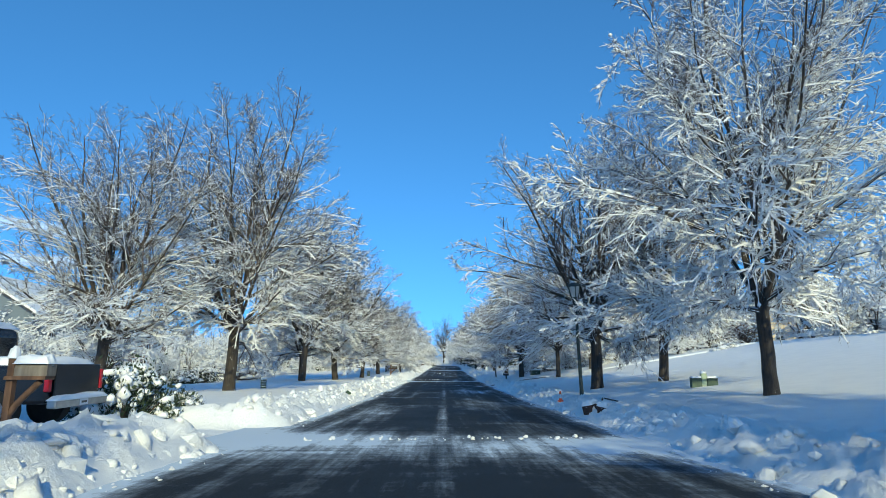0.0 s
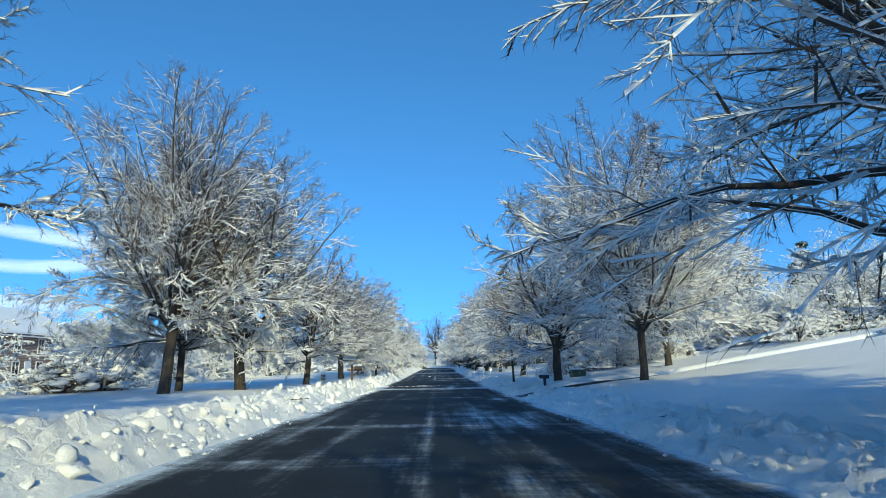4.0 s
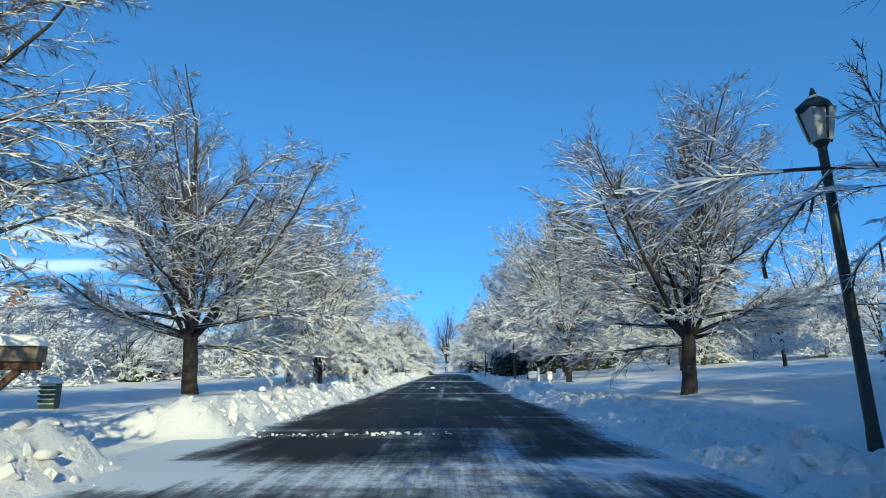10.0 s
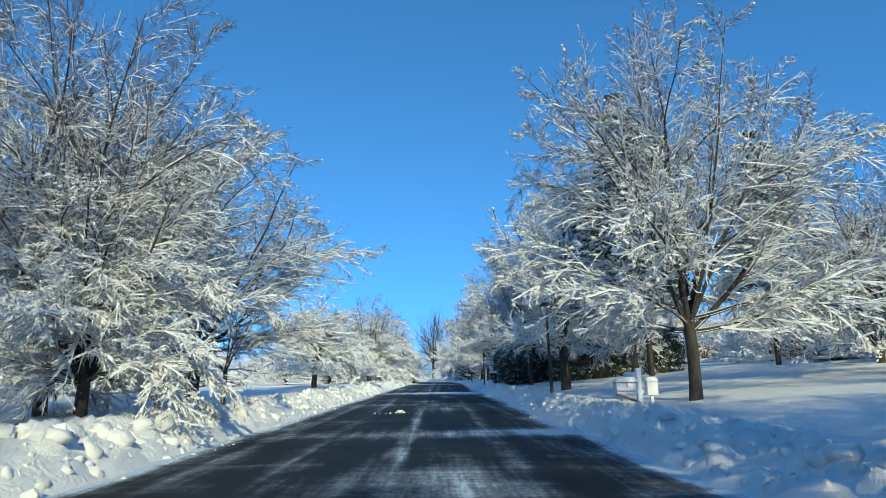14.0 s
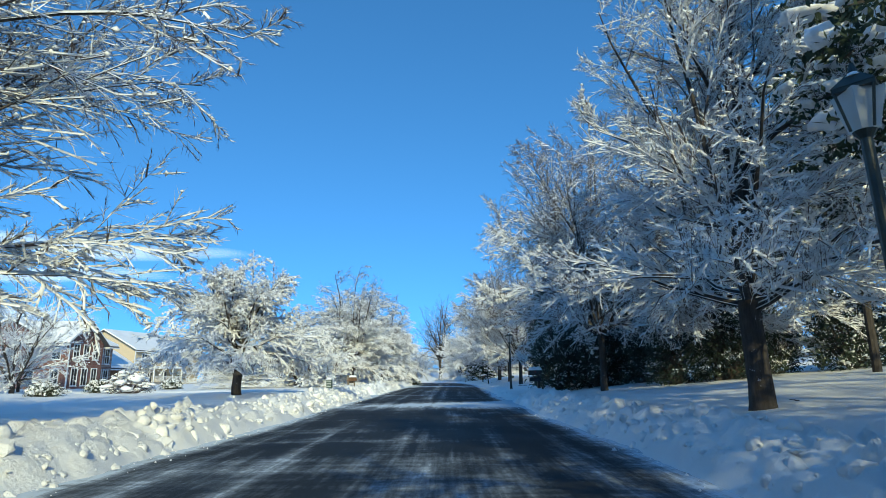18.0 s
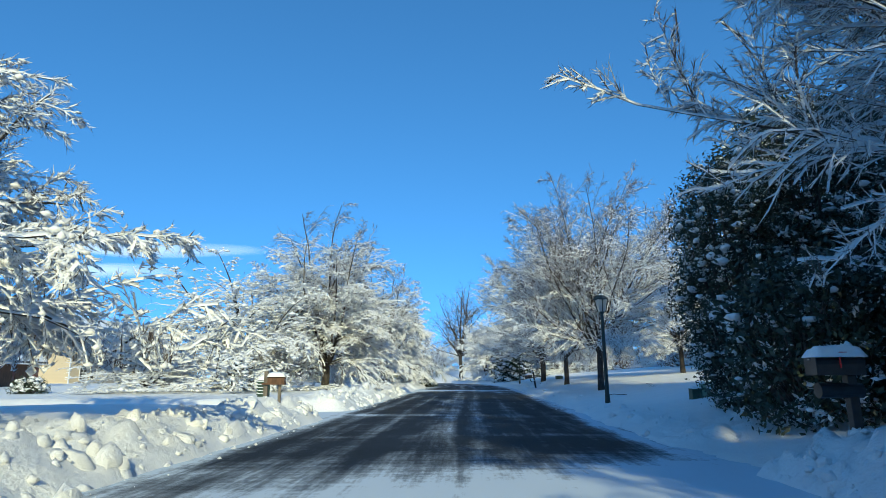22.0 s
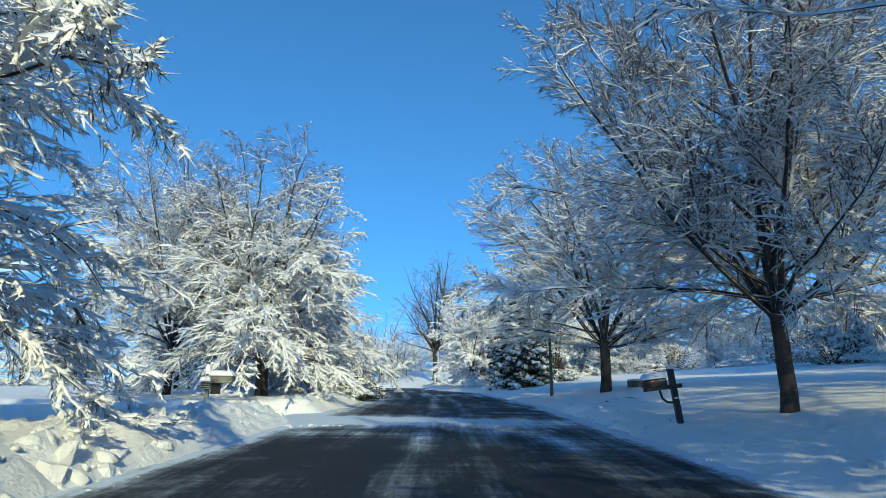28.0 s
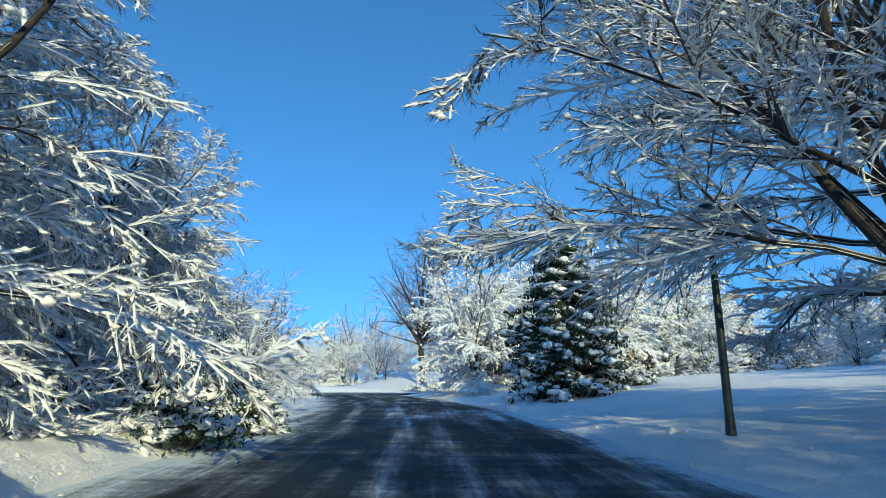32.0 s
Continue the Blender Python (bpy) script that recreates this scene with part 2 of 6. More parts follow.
def cone_bm(r0, r1, z0, z1, n=12, m=None):
    bm = bmesh.new()
    r = bmesh.ops.create_cone(bm, cap_ends=True, segments=n, radius1=r0, radius2=r1, depth=z1 - z0)
    bmesh.ops.translate(bm, vec=(0, 0, (z0 + z1) / 2), verts=r["verts"])
    if m is not None:
        bmesh.ops.transform(bm, matrix=m, verts=bm.verts)
    return bm


def lumpy(bm, amount, freq, seed=0.0):
    for v in bm.verts:
        v.co += v.normal * amount * noise.noise(v.co * freq + Vector((seed, seed * 0.7, 0)))


def snow_cap(sx, sy, h, seed=0.0, n=10):
    """A soft pad of snow on a flat top of that size, its underside at z 0."""
    bm = bmesh.new()
    bmesh.ops.create_grid(bm, x_segments=n, y_segments=n, size=0.5)
    for v in bm.verts:
        a = max(0.0, 1 - (2 * abs(v.co.x)) ** 5) * max(0.0, 1 - (2 * abs(v.co.y)) ** 5)
        rise = h * (0.25 + 0.75 * a ** 0.5) * (1 + 0.35 * noise.noise((v.co.x * 3 + seed, v.co.y * 3, seed)))
        v.co = Vector((v.co.x * sx * 1.06, v.co.y * sy * 1.06, rise if a > 0.02 else -0.01))
    r = bmesh.ops.extrude_face_region(bm, geom=list(bm.faces))
    bmesh.ops.translate(bm, vec=(0, 0, -0.012), verts=[g for g in r["geom"] if isinstance(g, bmesh.types.BMVert)])
    for f in bm.faces:
        f.smooth = True
    return bm


# ---------------------------------------------------------------- the lie of the land
TABLE = np.random.RandomState(5).rand(256, 256)


def vnoise(x, y, f, seed=0):
    x, y = x * f + seed * 17.3 + 900, y * f + seed * 7.7 + 900
    i, j = np.floor(x).astype(int), np.floor(y).astype(int)
    u, v = x - i, y - j
    u, v = u * u * (3 - 2 * u), v * v * (3 - 2 * v)
    a, b = TABLE[i % 256, j % 256], TABLE[(i + 1) % 256, j % 256]
    c, d = TABLE[i % 256, (j + 1) % 256], TABLE[(i + 1) % 256, (j + 1) % 256]
    return (a * (1 - u) + b * u) * (1 - v) + (c * (1 - u) + d * u) * v


def fbm(x, y, f, seed=0, octaves=4):
    return sum(vnoise(x, y, f * 2 ** k, seed + k) / 2 ** k for k in range(octaves)) / (2 - 2 ** (1 - octaves))


def cells(x, y, f, seed=0):
    """Rough blocks: distance to the nearest random point, and that block's own number."""
    x, y = x * f + 500, y * f + 500
    i, j = np.floor(x).astype(int), np.floor(y).astype(int)
    best, own = np.full(x.shape, 9.0), np.zeros(x.shape)
    for a in (-1, 0, 1):
        for b in (-1, 0, 1):
            p, q = (i + a) % 256, (j + b) % 256
            d = np.hypot(i + a + TABLE[p, (q + seed) % 256] - x, j + b + TABLE[(p + 7 + seed) % 256, q] - y)
            own = np.where(d < best, TABLE[(p + 91) % 256, (q + 33 + seed) % 256], own)
            best = np.minimum(best, d)
    return best, own


ROAD_Y = [-40, 0, 9, 18, 36, 54, 63, 71, 79, 94, 101, 117, 125, 141, 157, 165, 173, 200, 260]
ROAD_Z = [0.6, 0.0, -0.18, -0.34, -0.545, -0.64, -0.705, -0.705, -0.605, -0.55, -0.483, -0.345, -0.275, -0.143, 0.025, 0.136, 0.195, 0.45, 0.5]
HALF = 4.02            # half the cleared width
CROSS_Y, CROSS_H = 231.0, 6.0
# driveways: side, y, half width, whether ploughed down to the asphalt
DRIVES = [(-1, 13.8, 2.0, 0), (1, 53.9, 1.3, 1), (-1, 70.6, 1.7, 0), (1, 132.6, 1.3, 0), (-1, 143.4, 1.8, 0), (-1, 174.0, 1.9, 0)]


def centre(y):
    return np.interp(y, [0, 60, 140, 165, 180, 190, 203, 215, 231], [0.05, 0.1, 0.35, 0.8, 1.0, 0.75, -0.3, -2.4, -6.5])


def road_z(y):
    return np.interp(y, ROAD_Y, ROAD_Z)


def drive_mask(x, y):
    m = np.zeros_like(x)
    for side, dy, hw, _ in DRIVES:
        out = (x - centre(y)) * side
        bend = dy + (0.3 * np.clip(out - 4.1, 0, 6) + 0.05 * np.maximum(out - 10.1, 0) if dy == 53.9 else 0.02 * np.maximum(out - 6, 0) ** 1.5)
        k = np.clip((hw + 0.5 - np.abs(y - bend)) / 0.5, 0, 1) * (out > 0) * np.clip((34 - out) / 4, 0, 1)
        m = np.maximum(m, k)
    return m


def edge_distance(x, y):
    """Metres outside the cleared roads; less than 0 on them."""
    wob = 0.35 * (vnoise(x * 0 + np.sign(x), y, 0.22, 3) - 0.5) + 0.18 * (vnoise(x * 0 + np.sign(x), y, 0.9, 4) - 0.5)
    d1 = np.maximum(np.abs(x - centre(y)) - HALF - wob, y - CROSS_Y)
    d2 = np.maximum(np.abs(y - CROSS_Y - 0.02 * np.minimum(x, 0)) - CROSS_H - wob, x - 9.0)
    return np.minimum(d1, d2)


def ground_z(x, y, lumps=True):
    x, y = np.atleast_1d(np.asarray(x, float)), np.atleast_1d(np.asarray(y, float))
    d = edge_distance(x, y)
    base = road_z(y)
    right = np.interp(d, [-1, 0, 0.35, 1.0, 2, 5, 9, 13, 26, 41, 80, 400], [-0.12, -0.06, 0.08, 0.26, 0.34, 0.79, 1.15, 1.45, 2.6, 3.2, 4.0, 8])
    left = np.interp(d, [-1, 0, 0.35, 1.0, 1.8, 6, 12, 36, 80, 400], [-0.12, -0.06, 0.18, 0.5, 0.45, 0.52, 0.45, 0.5, 0.4, 3])
    # the first gardens climb more steeply
    right = right * (1 + np.interp(d, [8, 13, 26, 60], [0, 0.3, 0.55, 0.5]) * np.interp(y, [-60, -20, 60, 80, 95], [0, 1, 1, 0.5, 0]))
    right = right + 0.24 * np.interp(d, [0, 0.35, 0.9, 1.5, 2.6], [0, 0.8, 1, 0.7, 0]) * np.interp(y, [84, 95, 130.4, 131.4], [0, 1, 1, 0])
    side = np.clip((x - centre(y)) / 6 + 0.5, 0, 1)
    z = left * (1 - side) + right * side
    m = drive_mask(x, y)
    z = z * (1 - m) + m * np.minimum(z, np.where(side > 0.5, np.interp(d, [-1, 0, 1, 2.5, 5, 9, 13, 26, 41], [-0.1, -0.05, 0.1, 0.36, 0.68, 1.02, 1.32, 2.45, 3.05]), np.interp(d, [-1, 0, 6, 12, 26, 41], [-0.1, -0.05, 0.05, 0.12, 0.3, 0.4])))
    if lumps:
        hump = np.interp(d, [0, 0.3, 0.9, 1.9, 2.9, 4.5], [0, 0.7, 1, 0.8, 0.2, 0]) * (1 - 0.85 * m) * (1 - 0.7 * side * np.interp(y, [130.5, 137], [0, 1])) * (1 - 0.6 * (1 - side) * np.interp(y, [166, 180], [0, 1]))
        far, own = cells(x, y, 1.25, 3)
        near, own2 = cells(x, y, 3.1, 11)
        chunk = 0.2 * np.clip(own - 0.35, 0, 1) * np.clip(1.5 - 1.9 * far, 0, 1) ** 0.6 + 0.22 * np.clip(own2 - 0.3, 0, 1) * np.clip(1.5 - 2.0 * near, 0, 1) ** 0.6
        tiny, own3 = cells(x, y, 5.2, 23)
        chunk = chunk + 0.13 * np.clip(own2 - 0.2, 0, 1) * np.clip(1.5 - 2.0 * near, 0, 1) ** 0.5 + 0.2 * np.clip(own3 - 0.25, 0, 1) * np.clip(1.5 - 2.0 * tiny, 0, 1) ** 0.5
        chunk = chunk * (1 - 0.1 * side)
        z = z + hump * (chunk + 0.16 * (fbm(x, y, 0.35, 2, 3) - 0.5) + 0.05 * (vnoise(x, y, 7.0, 14) - 0.5))
        calm = np.interp(d, [1.5, 4], [0, 1])
        z = z + calm * 0.16 * (fbm(x, y, 0.12, 21, 3) - 0.5) + calm * 0.035 * (fbm(x, y, 1.1, 25, 3) - 0.5)
    return base + z


def gz(x, y, lumps=True):
    return float(ground_z(x, y, lumps)[0])


def sheet(name, xs, ys, zf):
    X, Y = np.meshgrid(xs, ys)
    Z = zf(X.ravel(), Y.ravel())
    nx, ny = len(xs), len(ys)
    idx = np.arange(nx * ny).reshape(ny, nx)
    q = np.stack([idx[:-1, :-1], idx[:-1, 1:], idx[1:, 1:], idx[1:, :-1]], -1).reshape(-1, 4)
    return mesh_of(name, np.stack([X.ravel(), Y.ravel(), Z], -1), q)


def steps(*legs):
    out = [legs[0][0]]
    for a, b, s in legs:
        out.extend(np.linspace(a, b, max(2, int(round((b - a) / s)) + 1))[1:])
    return np.array(out)


xs = steps((-1800, -200, 160), (-200, -60, 14), (-60, -12, 2.4), (-12, -6.2, 0.55), (-6.2, -3.4, 0.1), (-3.4, -3.2, 0.2), (-3.2, 3.2, 1.6), (3.2, 7, 0.11), (7, 8, 0.4), (8, 13, 0.7), (13, 60, 2.4), (60, 200, 14), (200, 1800, 160))
ys = steps((-1500, -150, 150), (-150, -20, 10), (-20, 0, 1.0), (0, 190, 0.19), (190, 245, 0.8), (245, 330, 4), (330, 900, 57), (900, 2600, 240))
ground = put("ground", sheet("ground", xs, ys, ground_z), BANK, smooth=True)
tagged(ground, "deep fresh snow over lawns, ploughed into lumpy banks", "snow ground", kind="structure")


def cover(x, y):
    """How much thin snow lies on the asphalt, 0 to 1 and more."""
    u = x - centre(y)
    c = np.zeros_like(x)
    for side, dy, w, k in ((-1, 12.4, 2.3, 1.2), (1, 11.6, 2.2, 1.15), (-1, 67.8, 1.6, 1.25), (1, 68.6, 1.4, 1.1), (1, 129.2, 3.4, 1.7), (-1, 130.8, 1.2, 0.7), (-1, 172.4, 2.4, 1.45), (1, 96.0, 1.3, 1.0), (-1, 143.0, 0.9, 0.8), (1, 54.0, 0.9, 0.5)):
        out = u * side
        c = np.maximum(c, k * np.exp(-((y - dy - 0.12 * out) / w) ** 2) * np.interp(out, [-3.8, -1, 2.0, 4.0], [0.45, 0.62, 0.85, 1.2]))
    e = -edge_distance(x, y)
    c = np.maximum(c, np.interp(e, [0, 0.25, 0.9], [1.1, 0.6, 0.0]))
    c = np.maximum(c, np.interp(e, [0, 0.6, 1.8], [1.0, 0.7, 0.0]) * np.interp(y, [166, 172], [0, 1]) * (u < 0))
    # strips between the wheel tracks
    drift = 0.25 * (vnoise(0 * x, y, 0.03, 51) - 0.5)
    for at, w, k in ((0.0, 0.16, 0.62), (0.55, 0.09, 0.34), (-1.75, 0.22, 0.42), (1.95, 0.25, 0.4), (-3.0, 0.3, 0.42), (3.1, 0.3, 0.42)):
        c = np.maximum(c, k * np.exp(-((u - at - drift) / w) ** 2) * np.clip(1.9 * vnoise(0 * x + at, y, 0.11, 61) - 0.25, 0, 1.2))
    c = np.maximum(c, 0.75 * np.clip(fbm(u * 0.55, y * 0.16, 1.0, 71, 4) - 0.52, 0, 1) * 3.2)
    c = np.maximum(c, 0.8 * np.clip(fbm(u * 0.12, y * 1.0, 0.8, 81, 4) - 0.58, 0, 1) * 3.4)
    for at, w, k in ((-0.35, 0.28, 0.5), (0.75, 0.3, 0.48)):
        c = np.maximum(c, k * np.exp(-((u - at - drift) / w) ** 2) * np.interp(y, [118, 140, 215], [0, 1, 1]) * np.clip(1.6 * vnoise(0 * x + at, y, 0.2, 33) + 0.1, 0, 1))
    c = c + 0.16 * np.interp(y, [160, 172], [0, 1])
    return c


def road_top(x, y):
    return road_z(y) + 0.05 - 0.0014 * (x - centre(y)) ** 2 + 0.05 * np.clip(cover(x, y) - 0.75, 0, 0.7)


def road_sheet(name, us, ys_, straight=False):
    U, Y = np.meshgrid(us, ys_)
    X = (U + (0 if straight else centre(Y))).ravel()
    Y = Y.ravel()
    idx = np.arange(X.size).reshape(len(ys_), len(us))
    q = np.stack([idx[:-1, :-1], idx[:-1, 1:], idx[1:, 1:], idx[1:, :-1]], -1).reshape(-1, 4)
    me = mesh_of(name, np.stack([X, Y, road_top(X, Y) + (0.006 if straight else 0)], -1), q)
    a = me.attributes.new("snow_cover", "FLOAT", "POINT")
    a.data.foreach_set("value", cover(X, Y).astype(np.float32))
    return put(name, me, ROAD, smooth=True)


road = road_sheet("road", steps((-5.2, 5.2, 0.2)), steps((-40, 0, 2.0), (0, 190, 0.3), (190, 237, 1.0)))
tagged(road, "dark asphalt road streaked with thin packed snow", "road", kind="structure")
cross = road_sheet("side_road", steps((-90, 8, 2.0)), steps((224.5, 237.5, 1.0)), True)
# the one drive that is cleared down to its asphalt
us, vs = steps((4.15, 34, 0.3)), np.linspace(-1.15, 1.15, 13)
U, V = np.meshgrid(us, vs)
U, V = U.ravel(), V.ravel()
Y = 53.9 + 0.3 * np.clip(U - 4.2, 0, 6) + 0.05 * np.maximum(U - 10.2, 0) + V + 0.12 * (vnoise(U, V * 0 + np.sign(V), 0.8, 9) - 0.5)
idx = np.arange(U.size).reshape(len(vs), len(us))
me = mesh_of("driveway", np.stack([U, Y, ground_z(U, Y) + 0.035], -1), np.stack([idx[:-1, :-1], idx[:-1, 1:], idx[1:, 1:], idx[1:, :-1]], -1).reshape(-1, 4))
me.attributes.new("snow_cover", "FLOAT", "POINT").data.foreach_set("value", (np.interp(np.abs(V), [0, 0.7, 1.15], [0.1, 0.25, 1.2]) + 0.35 * (U < 5)).astype(np.float32))
tagged(put("driveway", me, ROAD, smooth=True), "cleared asphalt driveway climbing between snowy lawns", "driveway", kind="structure")
tagged(cross, "dark asphalt road turning off behind the trees", "road", kind="structure")

# ---------------------------------------------------------------- lumps along the banks
rng = np.random.RandomState(11)
ICO_V = np.array([(0, 0, 1), (1, 0, 0), (0, 1, 0), (-1, 0, 0), (0, -1, 0), (0, 0, -1)], float)
ICO_T = np.array([(0, 1, 2), (0, 2, 3), (0, 3, 4), (0, 4, 1), (5, 2, 1), (5, 3, 2), (5, 4, 3), (5, 1, 4)])


def blobs(centres, sizes, squash=0.75, seed=1, fine=True):
    """Rough little lumps, as arrays for mesh_of: each a bevelled octahedron."""
    r = np.random.RandomState(seed)
    mids = {}
    v = [tuple(p) for p in ICO_V]
    t = []
    for a, b, c in ICO_T:
        k = []
        for p, q in ((a, b), (b, c), (c, a)):
            key = (min(p, q), max(p, q))
            if key not in mids:
                w = (ICO_V[p] + ICO_V[q]) / 2
                mids[key] = len(v)
                v.append(tuple(w / np.linalg.norm(w)))
            k.append(mids[key])
        t += [(a, k[0], k[2]), (b, k[1], k[0]), (c, k[2], k[1]), (k[0], k[1], k[2])]
    V, T = (np.array(v), np.array(t)) if fine else (ICO_V, ICO_T)
    n = len(centres)
    stretch = r.uniform(0.55, 1.45, (n, 1, 3)) * np.array([1, 1, squash])
    P = V[None] * stretch * (1 + r.uniform(-0.34, 0.3, (n, len(V), 1))) * np.asarray(sizes)[:, None, None] + np.asarray(centres)[:, None]
    return P.reshape(-1, 3), (T[None] + (np.arange(n) * len(V))[:, None, None]).reshape(-1, 3)


def joined(lists):
    vs, qs, n = [], [], 0
    for v, q in lists:
        vs.append(v)
        qs.append(q + n)
        n += len(v)
    return np.concatenate(vs), np.concatenate(qs)


def joined_pairs(*lists):
    return np.concatenate([p for p, _ in lists]), np.concatenate([q for _, q in lists])


def blocks(centres, sizes, seed):
    """Broken slabs of packed snow: cut-cornered boxes turned every way."""
    r = np.random.RandomState(seed)
    V, T = blobs(np.zeros((1, 3)), np.ones(1), 1.0, 1)
    V = np.round(V / np.abs(V).max(1, keepdims=True) * 2) / 2
    V = V / (np.abs(V) ** 5).sum(1, keepdims=True) ** 0.2
    n = len(centres)
    P = V[None] * r.uniform(0.55, 1.4, (n, 1, 3)) * (1 + r.uniform(-0.24, 0.22, (n, len(V), 1)))
    q = r.normal(0, 1, (n, 3, 3))
    q[:, 2] += (0, 0, 2.5)
    turn = np.linalg.qr(q.transpose(0, 2, 1)[:, :, ::-1])[0]
    P = np.einsum("nij,nkj->nki", turn, P) * np.asarray(sizes)[:, None, None] + np.asarray(centres)[:, None]
    return P.reshape(-1, 3), (T[None] + (np.arange(n) * len(V))[:, None, None]).reshape(-1, 3)


def strew(n, lo, hi, size, spread, power, sink):
    """Lumps strewn along both banks: places and sizes."""
    y = rng.uniform(2, 192, n)
    side = np.where(rng.rand(n) < 0.6, -1.0, 1.0)
    x = centre(y) + side * (HALF + rng.uniform(lo, hi, n))
    s = size + spread * rng.rand(n) ** power
    keep = (drive_mask(x, y) < 0.3) & ~((side > 0) & (y > 131) & (rng.rand(n) < 0.85)) & ~((side < 0) & (y > 164) & (rng.rand(n) < 0.75))
    z = np.maximum(ground_z(x, y), road_z(y) + 0.045) - s * rng.uniform(*sink, n)
    return np.stack([x, y, z], -1)[keep], s[keep]


crumbs = [strew(1800, -0.3, 0.25, 0.01, 0.04, 4, (0.1, 0.2)), strew(7000, 0.08, 1.7, 0.022, 0.05, 2.2, (0.15, 0.6))]
lumps = strew(1700, 0.15, 1.7, 0.06, 0.14, 1.8, (0.2, 0.6))
small = blobs(*joined_pairs(*crumbs), 0.8, 3, False)
large = blobs(*lumps, 0.8, 4)
slabs = blocks(*joined_pairs(strew(3000, 0.1, 1.6, 0.035, 0.13, 2.4, (0.15, 0.6)), strew(300, 0.25, 1.3, 0.07, 0.13, 2.2, (0.3, 0.65))), 9)
ridge = []
for y0, x0, x1, n, size in ((72.9, -4.0, 0.6, 110, 0.028), (104.0, -1.7, -0.2, 16, 0.04), (12.6, -3.0, 3.2, 60, 0.03), (170.6, -4.2, -1.5, 30, 0.03)):
    x = rng.uniform(x0, x1, n)
    y = y0 + 0.1 * (x - x0) + rng.normal(0, 0.14, n)
    q = size * (0.35 + rng.rand(n) ** 2.5 * 1.6)
    ridge.append((np.stack([x, y, road_top(x, y) + 0.25 * q], -1), q))
ridge.append((np.array([(-0.55, 103.7, float(road_top(np.array([-0.55]), np.array([103.7]))[0]) + 0.08)]), np.array([0.15])))
heaps = blobs(*joined_pairs(*ridge), 0.8, 6)
v, t = joined([small, large, heaps, slabs])
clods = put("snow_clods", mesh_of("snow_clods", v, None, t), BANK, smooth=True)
# some of the slabs keep their broken edges
clods.data.polygons.foreach_set("use_smooth", np.arange(len(t)) < len(t) - len(slabs[1]) // 4)
tagged(clods, "crumbled lumps of ploughed snow along the road edges", "snow clods", kind="stuff")


# ---------------------------------------------------------------- trees
def tubes(segs, sides):
    """Open prisms round the segments p0, p1, r0, r1."""
    S = np.asarray(segs, float)
    p0, p1, r0, r1 = S[:, 0:3], S[:, 3:6], S[:, 6], S[:, 7]
    d = p1 - p0
    d = d / np.maximum(np.linalg.norm(d, axis=1, keepdims=True), 1e-6)
    ref = np.array([0.31, 0.94, 0.11])
    u = np.cross(d, ref)
    u = u / np.maximum(np.linalg.norm(u, axis=1, keepdims=True), 1e-6)
    v = np.cross(d, u)
    a = np.arange(sides) * 2 * math.pi / sides
    ring = u[:, None] * np.cos(a)[None, :, None] + v[:, None] * np.sin(a)[None, :, None]
    V = np.concatenate([p0[:, None] + ring * r0[:, None, None], p1[:, None] + ring * r1[:, None, None]], 1)
    k = np.arange(sides)
    q = np.stack([k, (k + 1) % sides, (k + 1) % sides + sides, k + sides], -1)
    return V.reshape(-1, 3), (q[None] + (np.arange(len(S)) * 2 * sides)[:, None, None]).reshape(-1, 4)


def spikes(segs):
    """Twigs that run out to a point."""
    v, q = tubes(segs, 3)
    v = v.reshape(-1, 6, 3)
    tip = v[:, 3:].mean(1, keepdims=True)
    v = np.concatenate([v[:, :3], tip], 1)
    t = np.array([(0, 1, 3), (1, 2, 3), (2, 0, 3)])
    return v.reshape(-1, 3), (t[None] + (np.arange(len(v)) * 4)[:, None, None]).reshape(-1, 3)


def caps(segs, width, height):
    """Ridges of snow lying along the segments, and the strips of bark below them."""
    S = np.asarray(segs, float)
    p0, p1, r = S[:, 0:3], S[:, 3:6], np.stack([S[:, 6], S[:, 7]], 1)
    d = p1 - p0
    w = np.stack([d[:, 1], -d[:, 0], 0 * d[:, 0]], 1)
    w = w / np.maximum(np.linalg.norm(w, axis=1, keepdims=True), 1e-6)
    up = np.array([0, 0, 1.0])
    V, U = [], []
    for e, p in ((0, p0), (1, p1)):
        wd = (r[:, e] * 0.9 + width)[:, None]
        lo = (r[:, e] * -0.5)[:, None]
        V += [p - w * wd + up * lo, p + up * (r[:, e] + height)[:, None], p + w * wd + up * lo]
        U += [p - w * wd + up * lo, p + w * wd + up * lo]
    q, k = np.array([(0, 1, 4, 3), (1, 2, 5, 4)]), np.array([(0, 2, 3, 1)])
    n = np.arange(len(S))[:, None, None]
    return (np.stack(V, 1).reshape(-1, 3), (q[None] + n * 6).reshape(-1, 4)), (np.stack(U, 1).reshape(-1, 3), (k[None] + n * 4).reshape(-1, 4))


def ridges(segs, width, height):
    """The same on a twig, running out at its tip."""
    (v, q), (u, k) = caps(segs, width, height)
    v, u = v.reshape(-1, 6, 3)[:, [0, 1, 2, 4]], u.reshape(-1, 4, 3)
    u = np.stack([u[:, 0], u[:, 1], v[:, 3]], 1)
    n = np.arange(len(v))[:, None, None]
    t = np.array([(0, 1, 3), (1, 2, 3)])
    return (v.reshape(-1, 3), (t[None] + n * 4).reshape(-1, 3)), (u.reshape(-1, 3), np.arange(3 * len(u)).reshape(-1, 3))


